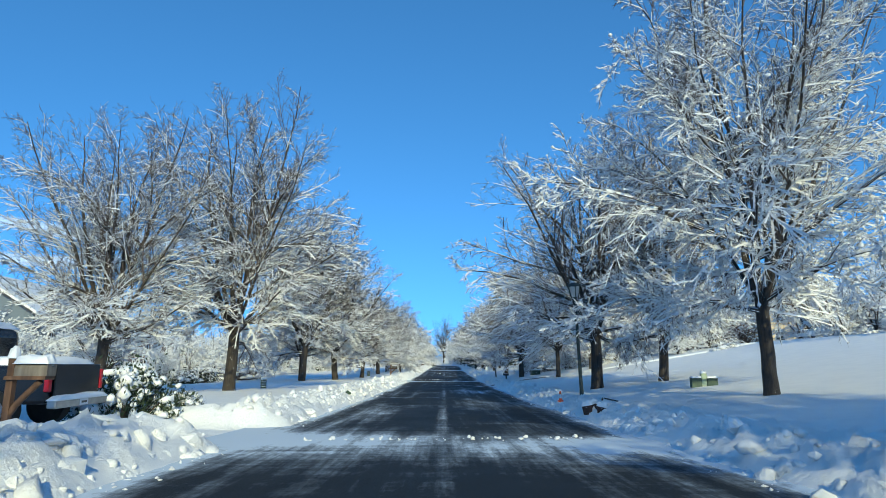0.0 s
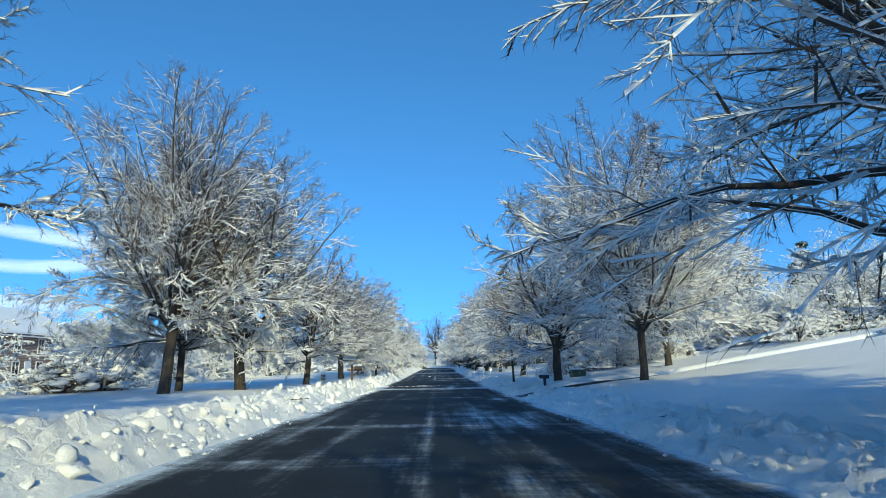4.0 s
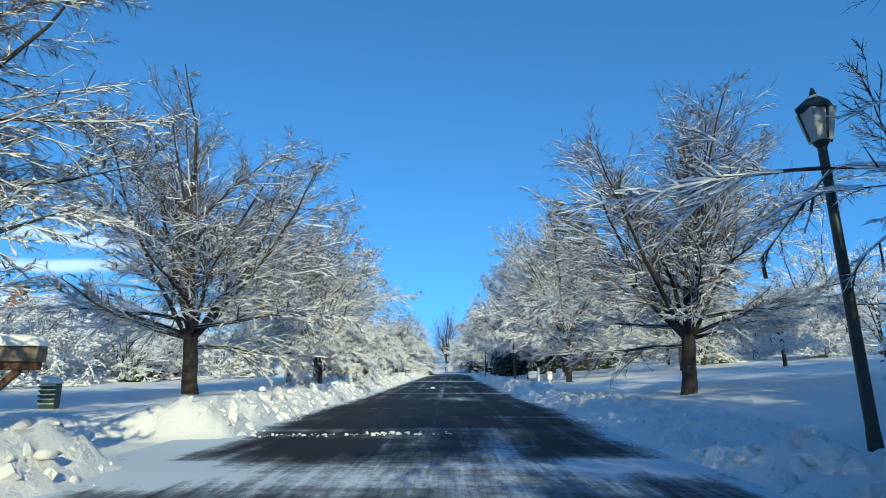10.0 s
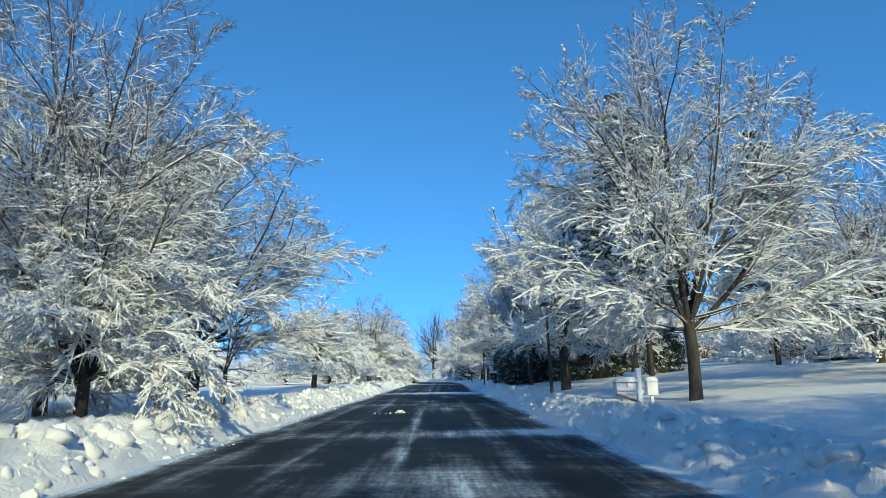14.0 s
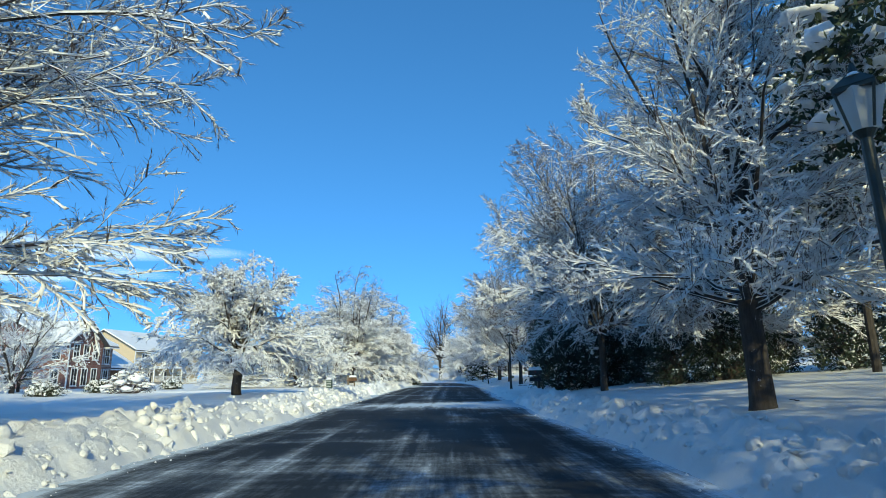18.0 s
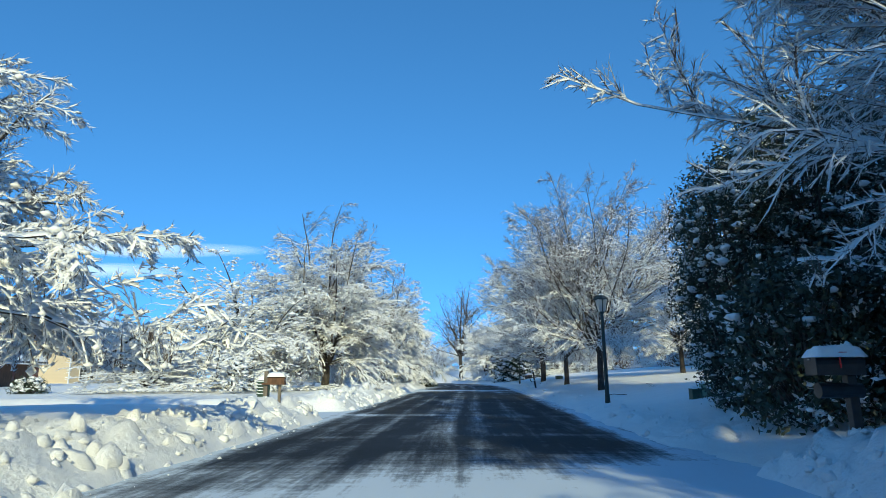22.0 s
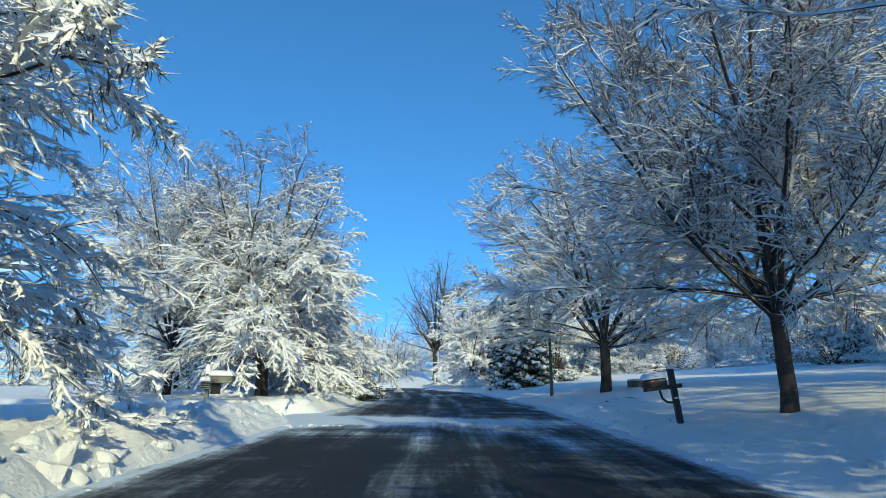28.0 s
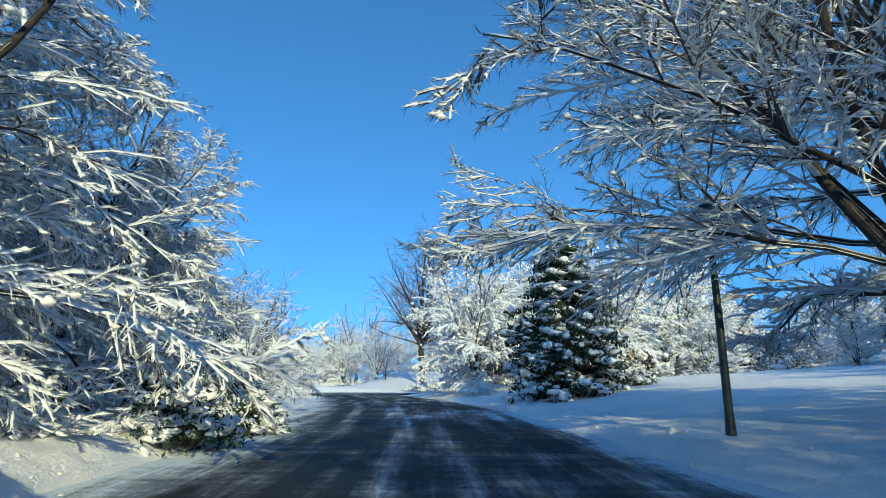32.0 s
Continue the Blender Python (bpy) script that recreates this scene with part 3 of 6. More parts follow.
PROFILE_AT = (0.0, 0.06, 0.15, 0.3, 0.5, 0.7, 0.85, 0.95, 1.0)
PROFILES = dict(
    round=(0.0, 0.3, 0.74, 1.0, 1.0, 0.86, 0.62, 0.34, 0.06),
    broad=(0.0, 0.2, 0.8, 1.0, 1.0, 0.9, 0.74, 0.52, 0.2),
    cone=(0.0, 0.5, 0.9, 1.0, 0.76, 0.46, 0.25, 0.12, 0.03),
    drape=(0.95, 1.0, 1.0, 0.97, 0.86, 0.68, 0.48, 0.28, 0.06),
    arched=(0.5, 0.85, 1.0, 1.0, 0.86, 0.5, 0.28, 0.18, 0.08),
    topped=(0.9, 1.0, 1.0, 0.98, 0.72, 0.66, 0.6, 0.42, 0.12))


def room(o, d, H, R, profile):
    """How far each shoot can run from o along d before it leaves the crown's outline."""
    s = np.linspace(0.0, 1.0, 26)[None, :, None] * (R + 0.6 * H)
    q = o[:, None] + d[:, None] * s
    wide = R * np.interp(q[..., 2] / H, PROFILE_AT, PROFILES[profile], left=0.9, right=0.0)
    out = (np.hypot(q[..., 0], q[..., 1]) > wide) & (s[..., 0] > 0.3)
    first = np.where(out.any(1), out.argmax(1), 25)
    return s[0, first, 0]


def shoots(r, o, d, L, n, wander, lift, droop, floor=0.12):
    """Bent shoots as runs of n pieces: places (m, n + 1, 3)."""
    p, run = o.copy(), [o]
    for i in range(n):
        f = (i + 1) / n
        d = d + r.normal(0, wander, d.shape)
        d[:, 2] += lift * (1 - f) - droop * f
        d = d / np.linalg.norm(d, axis=1, keepdims=True)
        p = p + d * (L / n)[:, None]
        p[:, 2] = np.maximum(p[:, 2], floor * (1 + 0.8 * r.rand(len(p)) ** 2))
        run.append(p)
    return np.stack(run, 1)


def side_shoots(r, runs, rad, tip, count, bare, angle, flat):
    """Where side shoots leave the runs: place, way, how far along, the run's radius there, its number."""
    m, n = len(runs), runs.shape[1] - 1
    k = np.repeat(np.arange(m), count)
    f = bare + (1 - bare) * (np.tile(np.arange(count), m) + r.rand(m * count)) / count
    f = np.clip(f, 0, 0.999)
    i = (f * n).astype(int)
    a, b = runs[k, i], runs[k, i + 1]
    way = b - a
    way = way / np.maximum(np.linalg.norm(way, axis=1, keepdims=True), 1e-6)
    o = a + (b - a) * (f * n - i)[:, None]
    ax = r.normal(0, 1, (len(k), 3)) * (1, 1, flat)
    ax -= (ax * way).sum(1, keepdims=True) * way
    ax /= np.maximum(np.linalg.norm(ax, axis=1, keepdims=True), 1e-6)
    t = np.radians(r.uniform(*angle, len(k)))[:, None]
    return o, way * np.cos(t) + ax * np.sin(t), f, rad[k] * (1 - (1 - tip) * f), k


def pieces(runs, rad, tip, lev):
    """The runs cut into segments p0, p1, r0, r1, level."""
    m, n = len(runs), runs.shape[1] - 1
    f = np.linspace(0, 1, n + 1)
    w = rad[:, None] * (1 - (1 - tip) * f)[None]
    return np.concatenate([runs[:, :-1].reshape(-1, 3), runs[:, 1:].reshape(-1, 3), w[:, :-1].reshape(-1, 1), w[:, 1:].reshape(-1, 1), np.full((m * n, 1), float(lev))], 1)


def make_tree(seed, H, R, clear, stems, low, trunk_r, snow, bare_top, profile="round", kids=(15, 10, 6), droop=(0.02, 0.05, 0.06, 0.05), lift=(0.03, 0.05, 0.04, 0.03),
              tilt=(46, 84), spray=(12, 46), reach=0.48, thin=0.0045, lean=0.0, mid_snow=0.45, low_droop=0.03, bend=1.3, twig_snow=0.6, floor=0.12):
    """A tree H high and R wide either way: trunk, limbs, branches, sprays and twigs, and the snow on them."""
    r = np.random.RandomState(seed)
    n = 6
    z = np.linspace(-0.35, clear, n + 1)
    drift = np.cumsum(r.normal(0, 0.03, (n + 1, 2)), 0) * clear / 3 + np.outer(np.maximum(z, 0), (lean, lean * 0.4))
    line = np.concatenate([drift, z[:, None]], 1)
    flare = np.array((1.5, 1.15, 1.03, 1.0, 0.97, 0.95, 0.94)) * trunk_r
    trunk = np.concatenate([line[:-1], line[1:] + (0, 0, 0.03), flare[:-1, None], flare[1:, None], np.full((n, 1), -1.0)], 1)
    fork = line[-1]
    # upright stems from the fork
    az = 2 * math.pi * (np.arange(stems) + r.uniform(-0.25, 0.25, stems)) / stems
    ti = np.radians(np.where(np.arange(stems) == 0, r.uniform(2, 8, stems), r.uniform(*spray, stems)))
    d = np.stack([np.sin(ti) * np.cos(az), np.sin(ti) * np.sin(az), np.cos(ti)], 1)
    o = fork + np.stack([0 * az, 0 * az, -r.uniform(0, 0.35, stems)], 1)
    L = room(o, d, H, R, profile) * r.uniform(0.9, 1.04, stems)
    L[0] = (H - clear) * 1.07
    runs = shoots(r, o, d, L, 9, 0.06 * bend, lift[0], 0.0, floor)
    rad = trunk_r * r.uniform(0.36, 0.52, stems)
    # wide limbs off the fork and the middle stem
    az2 = 2 * math.pi * (np.arange(low) * 0.618 + r.uniform(-0.06, 0.06, low))
    h = np.linspace(-0.25, 1.0, low) * reach * (H - clear)
    h = np.where(h < 0, r.uniform(-0.35, 0.3, low), h)
    steep = np.interp(h / (H - clear), [0, reach], [tilt[1], tilt[0]]) + r.uniform(-9, 7, low)
    ti = np.radians(steep)
    d2 = np.stack([np.sin(ti) * np.cos(az2), np.sin(ti) * np.sin(az2), np.cos(ti)], 1)
    mid = runs[0]
    o2 = np.stack([np.interp(fork[2] + h, mid[:, 2], mid[:, j]) for j in range(3)], 1)
    o2[h < 0] = fork
    o2[:, 2] = fork[2] + h
    L2 = room(o2, d2, H, R, profile) * r.uniform(0.84, 1.06, low)
    runs2 = shoots(r, o2, d2, L2, 9, 0.085 * bend, lift[0], droop[0] + low_droop, floor)
    rad2 = trunk_r * r.uniform(0.24, 0.38, low) * (1 - 0.4 * np.clip(h, 0, None) / (H - clear))
    runs, rad, L = np.concatenate([runs, runs2]), np.concatenate([rad, rad2]), np.concatenate([L, L2])
    limbs = pieces(runs, rad, 0.14, 0)
    segs = [limbs]
    spec = ((4, 0.07, (26, 58), 0.1, 0.42, 0.46), (2, 0.08, (22, 55), 0.06, 0.42, 0.4), (1, 0.09, (20, 55), 0.0, 0.5, 0.5))
    tips = (0.14, 0.25, 0.4)
    for lev, count in enumerate(kids):
        pc, wander, angle, bare, share, thinner = spec[lev]
        o, d, f, rr, k = side_shoots(r, runs, rad, tips[lev], count, bare if lev else 0.14, angle, 0.6 if lev == 0 else 0.8)
        span = L[k] * share * (1.08 - 0.62 * f) * r.uniform(0.6, 1.25, len(k))
        span = np.minimum(span, room(o, d, H * 1.02, R * 1.04, profile) + 0.25)
        span = np.clip(span, (0.5, 0.28, 0.15)[lev], (9.0, 2.0, 0.52)[lev] if len(kids) == 3 else 9.0)
        rad = np.maximum(rr * thinner, (0.0095, 0.006, thin)[lev])
        runs = shoots(r, o, d, span, pc, wander * bend, lift[lev + 1], droop[lev + 1], floor)
        L = span
        segs.append(pieces(runs, rad, tips[lev + 1] if lev < 2 else 0.5, lev + 1))
    A = np.concatenate(segs)
    # snow lies thick on the low, flat branches and thins out towards the top
    along = A[:, 3:6] - A[:, 0:3]
    flat = 1 - np.abs(along[:, 2]) / np.maximum(np.linalg.norm(along, axis=1), 1e-6)
    height = A[:, 5] / H
    want = np.interp(height, [0.18, 0.45, 0.9], [0.95, max(mid_snow, bare_top), bare_top]) * min(1.0, snow)
    # the limbs keep more of it than the twigs, and it has slid off in patches
    want = np.where(A[:, 8] <= 1, np.maximum(want, 0.75), want) * np.where(A[:, 8] == 3, twig_snow, 1.0)
    patch = np.sin(A[:, 0] * 1.9 + seed) * np.sin(A[:, 1] * 1.7 + 2 * seed) * np.sin(A[:, 5] * 1.4)
    keep = (flat > 0.08) & (r.rand(len(A)) < want * (1 + 0.55 * patch))
    B = A[keep]
    load = snow * r.uniform(0.5, 1.35, len(B)) * np.interp(height[keep], [0.15, 0.5, 1.0], [1.2, 0.9, 0.5])
    load = np.where(r.rand(len(B)) < 0.06, load * 1.9, load)
    top = A[:, 8].max()
    bare = A[~keep & (A[:, 8] > 0)]
    last = B[:, 8] == top
    snow_q, under_q = caps(B[~last], 0.0048 * load[~last], 0.0145 * load[~last])
    snow_t, under_t = ridges(B[last], 0.0026 * load[last], 0.0085 * load[last])
    # rime hides the bark from below on many of them
    rime = min(0.85, 0.12 + 1.15 * max(0.0, snow - 1.3))
    fine = B[~last][:, 8] > 0
    ice = r.rand(len(fine)) < rime
    icy = r.rand(int(last.sum())) < rime
    wv, wq = joined([tubes(trunk, 10), tubes(limbs, 6)])
    tv, tq = joined([tubes(bare[bare[:, 8] < top], 3), (under_q[0], under_q[1][fine & ~ice])])
    ev, et = joined([spikes(bare[bare[:, 8] == top]), (under_t[0], under_t[1][~icy])])
    sv, sq = joined([snow_q, (under_q[0], under_q[1][fine & ice])])
    puffs = []
    if snow > 1.7:
        # soft tufts where the snow has gathered in the forks
        tuft = B[(B[:, 8] == 2) & (r.rand(len(B)) < 0.3)]
        puffs = [blobs(tuft[:, 3:6] + (0, 0, 0.02), r.uniform(0.012, 0.036, len(tuft)) * snow, 0.8, seed, False)]
    fv, ft = joined([snow_t, (under_t[0], under_t[1][icy])] + puffs)
    return (wv, wq, None), (np.concatenate([tv, ev]), tq, et + len(tv)), (np.concatenate([sv, fv]), sq, ft + len(sv))


MADE, SIZE = {}, {}


def tree_kind(key, **kw):
    wood, twigs, snow = make_tree(**kw)
    MADE[key] = (mesh_of("trunk", *wood), mesh_of("branchwork", *twigs), mesh_of("snow_load", *snow))
    SIZE[key] = (kw["H"], kw["R"])
    for me, mat in zip(MADE[key], (BARK, TWIG, SNOW)):
        me.materials.append(mat)
    MADE[key][0].polygons.foreach_set("use_smooth", np.ones(len(MADE[key][0].polygons), dtype=bool))


BOWED = dict(droop=(0.09, 0.24, 0.3, 0.24), lift=(0.03, 0.02, 0.0, 0.0), low_droop=0.12, bend=1.4, twig_snow=0.85)
for key, kw in dict(
        maple_a=dict(seed=1, H=13.0, R=6.0, clear=2.4, stems=11, low=20, trunk_r=0.25, snow=1.6, bare_top=0.15, kids=(17, 12, 12)),
        spread_a=dict(seed=3, H=11.0, R=7.2, clear=2.2, stems=9, low=17, trunk_r=0.25, snow=1.55, bare_top=0.25, profile="broad", kids=(14, 10, 11), low_droop=0.02),
        snowy_a=dict(seed=4, H=12.0, R=6.4, clear=2.3, stems=10, low=20, trunk_r=0.2, snow=1.75, bare_top=0.35, mid_snow=0.75, kids=(17, 13, 12), droop=(0.03, 0.09, 0.12, 0.1), low_droop=0.07, floor=0.9),
        snowy_b=dict(seed=5, H=12.0, R=7.0, clear=2.3, stems=11, low=22, trunk_r=0.19, snow=1.66, bare_top=0.12, mid_snow=0.7, profile="broad", kids=(18, 15, 12), droop=(0.02, 0.07, 0.11, 0.11), low_droop=0.03, tilt=(46, 80), floor=1.35),
        cone_a=dict(seed=16, H=12.6, R=5.6, clear=2.3, stems=6, low=30, trunk_r=0.25, snow=1.85, bare_top=0.85, mid_snow=0.9, profile="cone", spray=(5, 16), reach=0.85, tilt=(40, 80), kids=(15, 12, 11), low_droop=0.02, twig_snow=0.8, floor=1.7),
        laden_a=dict(seed=6, H=6.2, R=5.4, clear=1.75, stems=10, low=24, trunk_r=0.19, snow=2.3, bare_top=0.6, mid_snow=0.9, profile="arched", kids=(15, 12, 10), **{**BOWED, "droop": (0.07, 0.19, 0.24, 0.22), "low_droop": 0.09, "floor": 0.85}),
        laden_b=dict(seed=7, H=10.6, R=5.6, clear=1.5, stems=13, low=26, trunk_r=0.22, snow=2.1, bare_top=0.1, mid_snow=0.85, profile="topped", kids=(16, 13, 12), spray=(10, 38), **BOWED),
        wood_a=dict(seed=8, H=13.0, R=4.6, clear=2.6, stems=8, low=12, trunk_r=0.24, snow=1.8, bare_top=0.3, kids=(15, 11), thin=0.01),
        wood_b=dict(seed=9, H=9.0, R=4.6, clear=0.9, stems=8, low=13, trunk_r=0.18, snow=2.8, bare_top=0.8, mid_snow=0.85, kids=(15, 11), thin=0.01, low_droop=0.08),
        thicket_a=dict(seed=13, H=4.6, R=3.4, clear=0.35, stems=9, low=16, trunk_r=0.1, snow=3.0, bare_top=0.9, mid_snow=0.9, profile="drape", kids=(14, 11), **BOWED),
        thicket_b=dict(seed=14, H=5.2, R=3.4, clear=0.35, stems=10, low=16, trunk_r=0.1, snow=1.4, bare_top=0.2, mid_snow=0.35, profile="drape", kids=(16, 14), **BOWED),
        tall=dict(seed=12, H=20.0, R=6.4, clear=4.6, stems=14, low=24, trunk_r=0.34, snow=0.3, bare_top=0.0, kids=(13, 9, 4), thin=0.012, tilt=(45, 75), spray=(14, 50), reach=0.55),
        heaped=dict(seed=15, H=9.0, R=4.8, clear=0.9, stems=10, low=22, trunk_r=0.2, snow=3.6, bare_top=0.85, mid_snow=0.92, profile="drape", kids=(17, 15), **BOWED),
        sapling=dict(seed=10, H=6.0, R=2.2, clear=1.6, stems=5, low=6, trunk_r=0.08, snow=1.3, bare_top=0.5, kids=(9, 6))).items():
    tree_kind(key, **kw)

TREE_LABEL = dict(
    maple="tall bare street tree, snow along its grey-brown branches",
    spread="wide bare street tree with long dark snow-lined limbs",
    snowy="broad bare tree thickly coated with fresh snow",
    cone="conical bare tree coated to its top with snow",
    laden="low ornamental tree bowed down under heavy snow",
    wood="bare snow-dusted tree standing back from the road",
    thicket="tangled bare thicket bent under fresh snow",
    tall="tall bare tree closing the view down the road",
    heaped="round bare tree heaped with bright snow to the ground",
    sapling="slender young tree with snow on its twigs")


def plant(key, x, y, scale=1.0, turn=0.0, sink=0.0, wide=1.0, label=""):
    base = tagged(new("thicket_shrub" if key[:4] == "thic" else "tree"), label or TREE_LABEL[key.split("_")[0]], "shrub" if key[:4] == "thic" else "tree", "street trees" if key[:4] in ("mapl", "snow", "lade", "spre", "cone") or (key == "heaped" and y < 170) else "background trees")
    for name, me in zip(("trunk", "branchwork", "snow_load"), MADE[key]):
        ob = new(name, me)
        ob.parent = base
        if name != "trunk":
            tagged(ob, kind="stuff")
    base.matrix_world = pose(x, y, gz(x, y, False) - 0.05 - sink, 0, 0, turn) @ Matrix.Diagonal((scale * wide, scale * wide, scale, 1))
    return base


# the street trees: kind, place, height, reach, turn
for key, x, y, high, reach, turn in (
        # left row, walking on
        ("maple_a", -13.8, 24.0, 11.8, 5.2, 40), ("maple_a", -10.45, 29.5, 15.2, 6.4, 10), ("maple_a", -11.9, 50.8, 15.4, 5.9, 95), ("snowy_a", -13.1, 55.3, 13.0, 5.6, 160),
        ("maple_a", -9.8, 55.1, 13.6, 6.4, 230), ("maple_a", -9.07, 67.05, 10.6, 5.1, 75), ("maple_a", -8.8, 81.8, 11.2, 6.3, 300), ("snowy_b", -9.05, 96.3, 11.7, 5.6, 120),
        ("laden_b", -6.7, 94.0, 6.6, 3.4, 310), ("sapling", -5.3, 98.5, 4.4, 1.8, 0), ("snowy_a", -10.0, 108.0, 12.4, 7.9, 200),
        ("laden_a", -9.34, 131.7, 7.2, 6.3, 75), ("heaped", -12.4, 157.0, 7.6, 6.4, 280), ("heaped", -18.0, 157.5, 3.8, 4.6, 60), ("laden_b", -7.95, 160.0, 11.0, 6.3, 20),
        ("snowy_a", -11.4, 182.1, 12.2, 5.2, 130), ("laden_b", -6.9, 181.2, 11.6, 6.6, 250), ("laden_b", -7.4, 189.0, 8.6, 4.6, 100), ("maple_a", -11.5, 203.0, 8.0, 4.0, 330),
        # right row
        ("snowy_a", 9.4, 17.4, 14.5, 6.1, 200), ("maple_a", 10.95, 30.1, 14.8, 5.2, 30), ("spread_a", 7.85, 30.8, 13.0, 8.0, 110), ("snowy_b", 9.8, 51.25, 12.4, 6.4, 260),
        ("maple_a", 15.5, 62.8, 11.0, 5.0, 150), ("spread_a", 8.2, 62.8, 10.6, 7.3, 290), ("maple_a", 8.3, 79.5, 10.2, 5.6, 80), ("snowy_a", 8.3, 98.5, 12.0, 5.4, 140),
        ("snowy_b", 16.8, 101.8, 7.8, 4.4, 10), ("laden_a", 19.2, 93.2, 4.6, 3.0, 220), ("cone_a", 8.0, 114.5, 13.0, 5.7, 45), ("snowy_a", 12.5, 126.1, 12.0, 6.0, 20),
        ("snowy_b", 8.4, 128.65, 12.9, 5.8, 200), ("snowy_b", 8.0, 155.0, 11.4, 6.1, 170), ("snowy_a", 16.8, 167.5, 11.5, 5.5, 235), ("snowy_b", 8.35, 168.0, 11.6, 6.3, 290),
        ("cone_a", 20.8, 164.8, 11.0, 4.6, 85), ("snowy_a", 8.7, 183.4, 12.6, 7.8, 100),
        # both rows carried on behind the start: unseen trees, added to shade it
        ("maple_a", 10.5, -4.0, 13.0, 5.6, 15), ("maple_a", 9.5, -31.0, 13.0, 5.4, 190),
        ("maple_a", -8.6, -9.0, 13.0, 6.8, 50), ("maple_a", -10.5, -24.0, 13.0, 6.0, 120), ("snowy_a", -11.0, -40.0, 12.0, 6.0, 300)):
    plant(key, x, y, high / SIZE[key][0], turn, 0, reach / SIZE[key][1] * SIZE[key][0] / high)
# trees standing back from the row
for key, x, y, s, turn, w in (
        ("snowy_b", 21.0, 72.5, 1.0, 85, 0.9), ("snowy_b", 31.0, 178.5, 1.5, 40, 0.8), ("snowy_a", 27.5, 172.0, 1.2, 140, 0.9), ("heaped", 4.2, 215.0, 1.2, 75, 0.85), ("heaped", 12.5, 214.5, 1.15, 185, 1.0),
        ("snowy_b", 11.8, 224.0, 0.9, 70, 1.0), ("snowy_a", 6.8, 226.0, 0.85, 170, 1.0)):
    plant(key, x, y, s, turn, 0, w)
# the tree that closes the view, and its neighbours behind the bend
plant("tall", 0.2, 243.0, 0.98, 30, 0, 1.0, "tall bare tree at the end of the road")
plant("sapling", -4.2, 249.0, 0.9, 0, 0, 1.0, "small snowy tree in the open field")
plant("wood_b", -6.4, 262.0, 1.0, 60)
for x, y, s, t in ((5.0, 222.0, 0.95, 10), (8.4, 217.5, 0.95, 60), (10.0, 228.0, 1.15, 130), (15.0, 222.0, 1.0, 220), (19.5, 219.0, 1.05, 300)):
    plant("heaped", x, y, s * 1.15, t, 0, 0.9)
for x, y, s, t in ((-6.6, 198.5, 1.05, 0), (-7.4, 203.5, 1.15, 80), (-10.4, 208.0, 1.3, 150), (-11.5, 203.5, 1.4, 220), (-13.0, 198.0, 1.3, 20), (-15.0, 211.0, 1.5, 60)):
    plant("thicket_b", x, y, s, t, 0, 1.0, "brown twiggy thicket dusted with snow by the road")
# thickets along the backs of the gardens
R = random.Random(40)
for i in range(24):
    plant("thicket_a", -R.uniform(21.5, 27.5), 16 + i * 4.7 + R.uniform(-1.5, 1.5), R.uniform(0.6, 0.95) * (1.35 if 60 < 16 + i * 4.7 < 125 else 1.0), R.uniform(0, 360))
for i in range(34):
    plant("thicket_a", R.uniform(25, 34) if i > 5 else R.uniform(34, 40), 30 + i * 5.4 + R.uniform(-2, 2), R.uniform(0.75, 1.2), R.uniform(0, 360))
for i in range(18):
    plant("thicket_a", R.uniform(12, 44), R.uniform(213, 240), R.uniform(0.9, 1.4), R.uniform(0, 360))
for i in range(14):
    plant("thicket_a", -R.uniform(12, 50), R.uniform(190, 222) if i % 2 else R.uniform(243, 262), R.uniform(0.9, 1.4), R.uniform(0, 360))
# woods behind them
for i in range(56):
    side = -1 if i % 2 else 1
    y = 14 + i * 4.1 + R.uniform(-4, 4)
    x = side * R.choice((R.uniform(29, 36), R.uniform(36, 60)))
    if side < 0 and (40 < y < 64 or 78 < y < 122 or 150 < y < 205) and x > -56:
        x = -R.uniform(46, 60) if y < 140 else -R.uniform(60, 75)
    plant(R.choice(("wood_a", "wood_b", "wood_b")), x, y, R.uniform(0.8, 1.2), R.uniform(0, 360))
plant("wood_b", -32.5, 149.0, 0.68, 25)
for x, y in ((-22.5, 103.0), (-24.0, 90.0), (-25, 66), (-22.5, 40.0), (32, 68), (34, 77), (29, 84), (37, 62), (24, 92), (21, 108), (23, 142), (25, 152), (-16, 214), (-22, 205), (-17, 196)):
    plant("wood_b", x, y, R.uniform(0.65, 0.95), R.uniform(0, 360))
for i in range(22):
    plant("thicket_a", -62 + i * 4.2 + R.uniform(-1.5, 1.5), R.uniform(266, 292), R.uniform(1.4, 2.0), R.uniform(0, 360))
for i in range(16):
    plant("thicket_a", -R.uniform(62, 82), 20 + i * 13 + R.uniform(-4, 4), R.uniform(1.6, 2.2), R.uniform(0, 360))
for i in range(24):
    plant(R.choice(("wood_a", "wood_b")), R.uniform(-75, 75), R.uniform(266, 315), R.uniform(0.9, 1.3), R.uniform(0, 360))


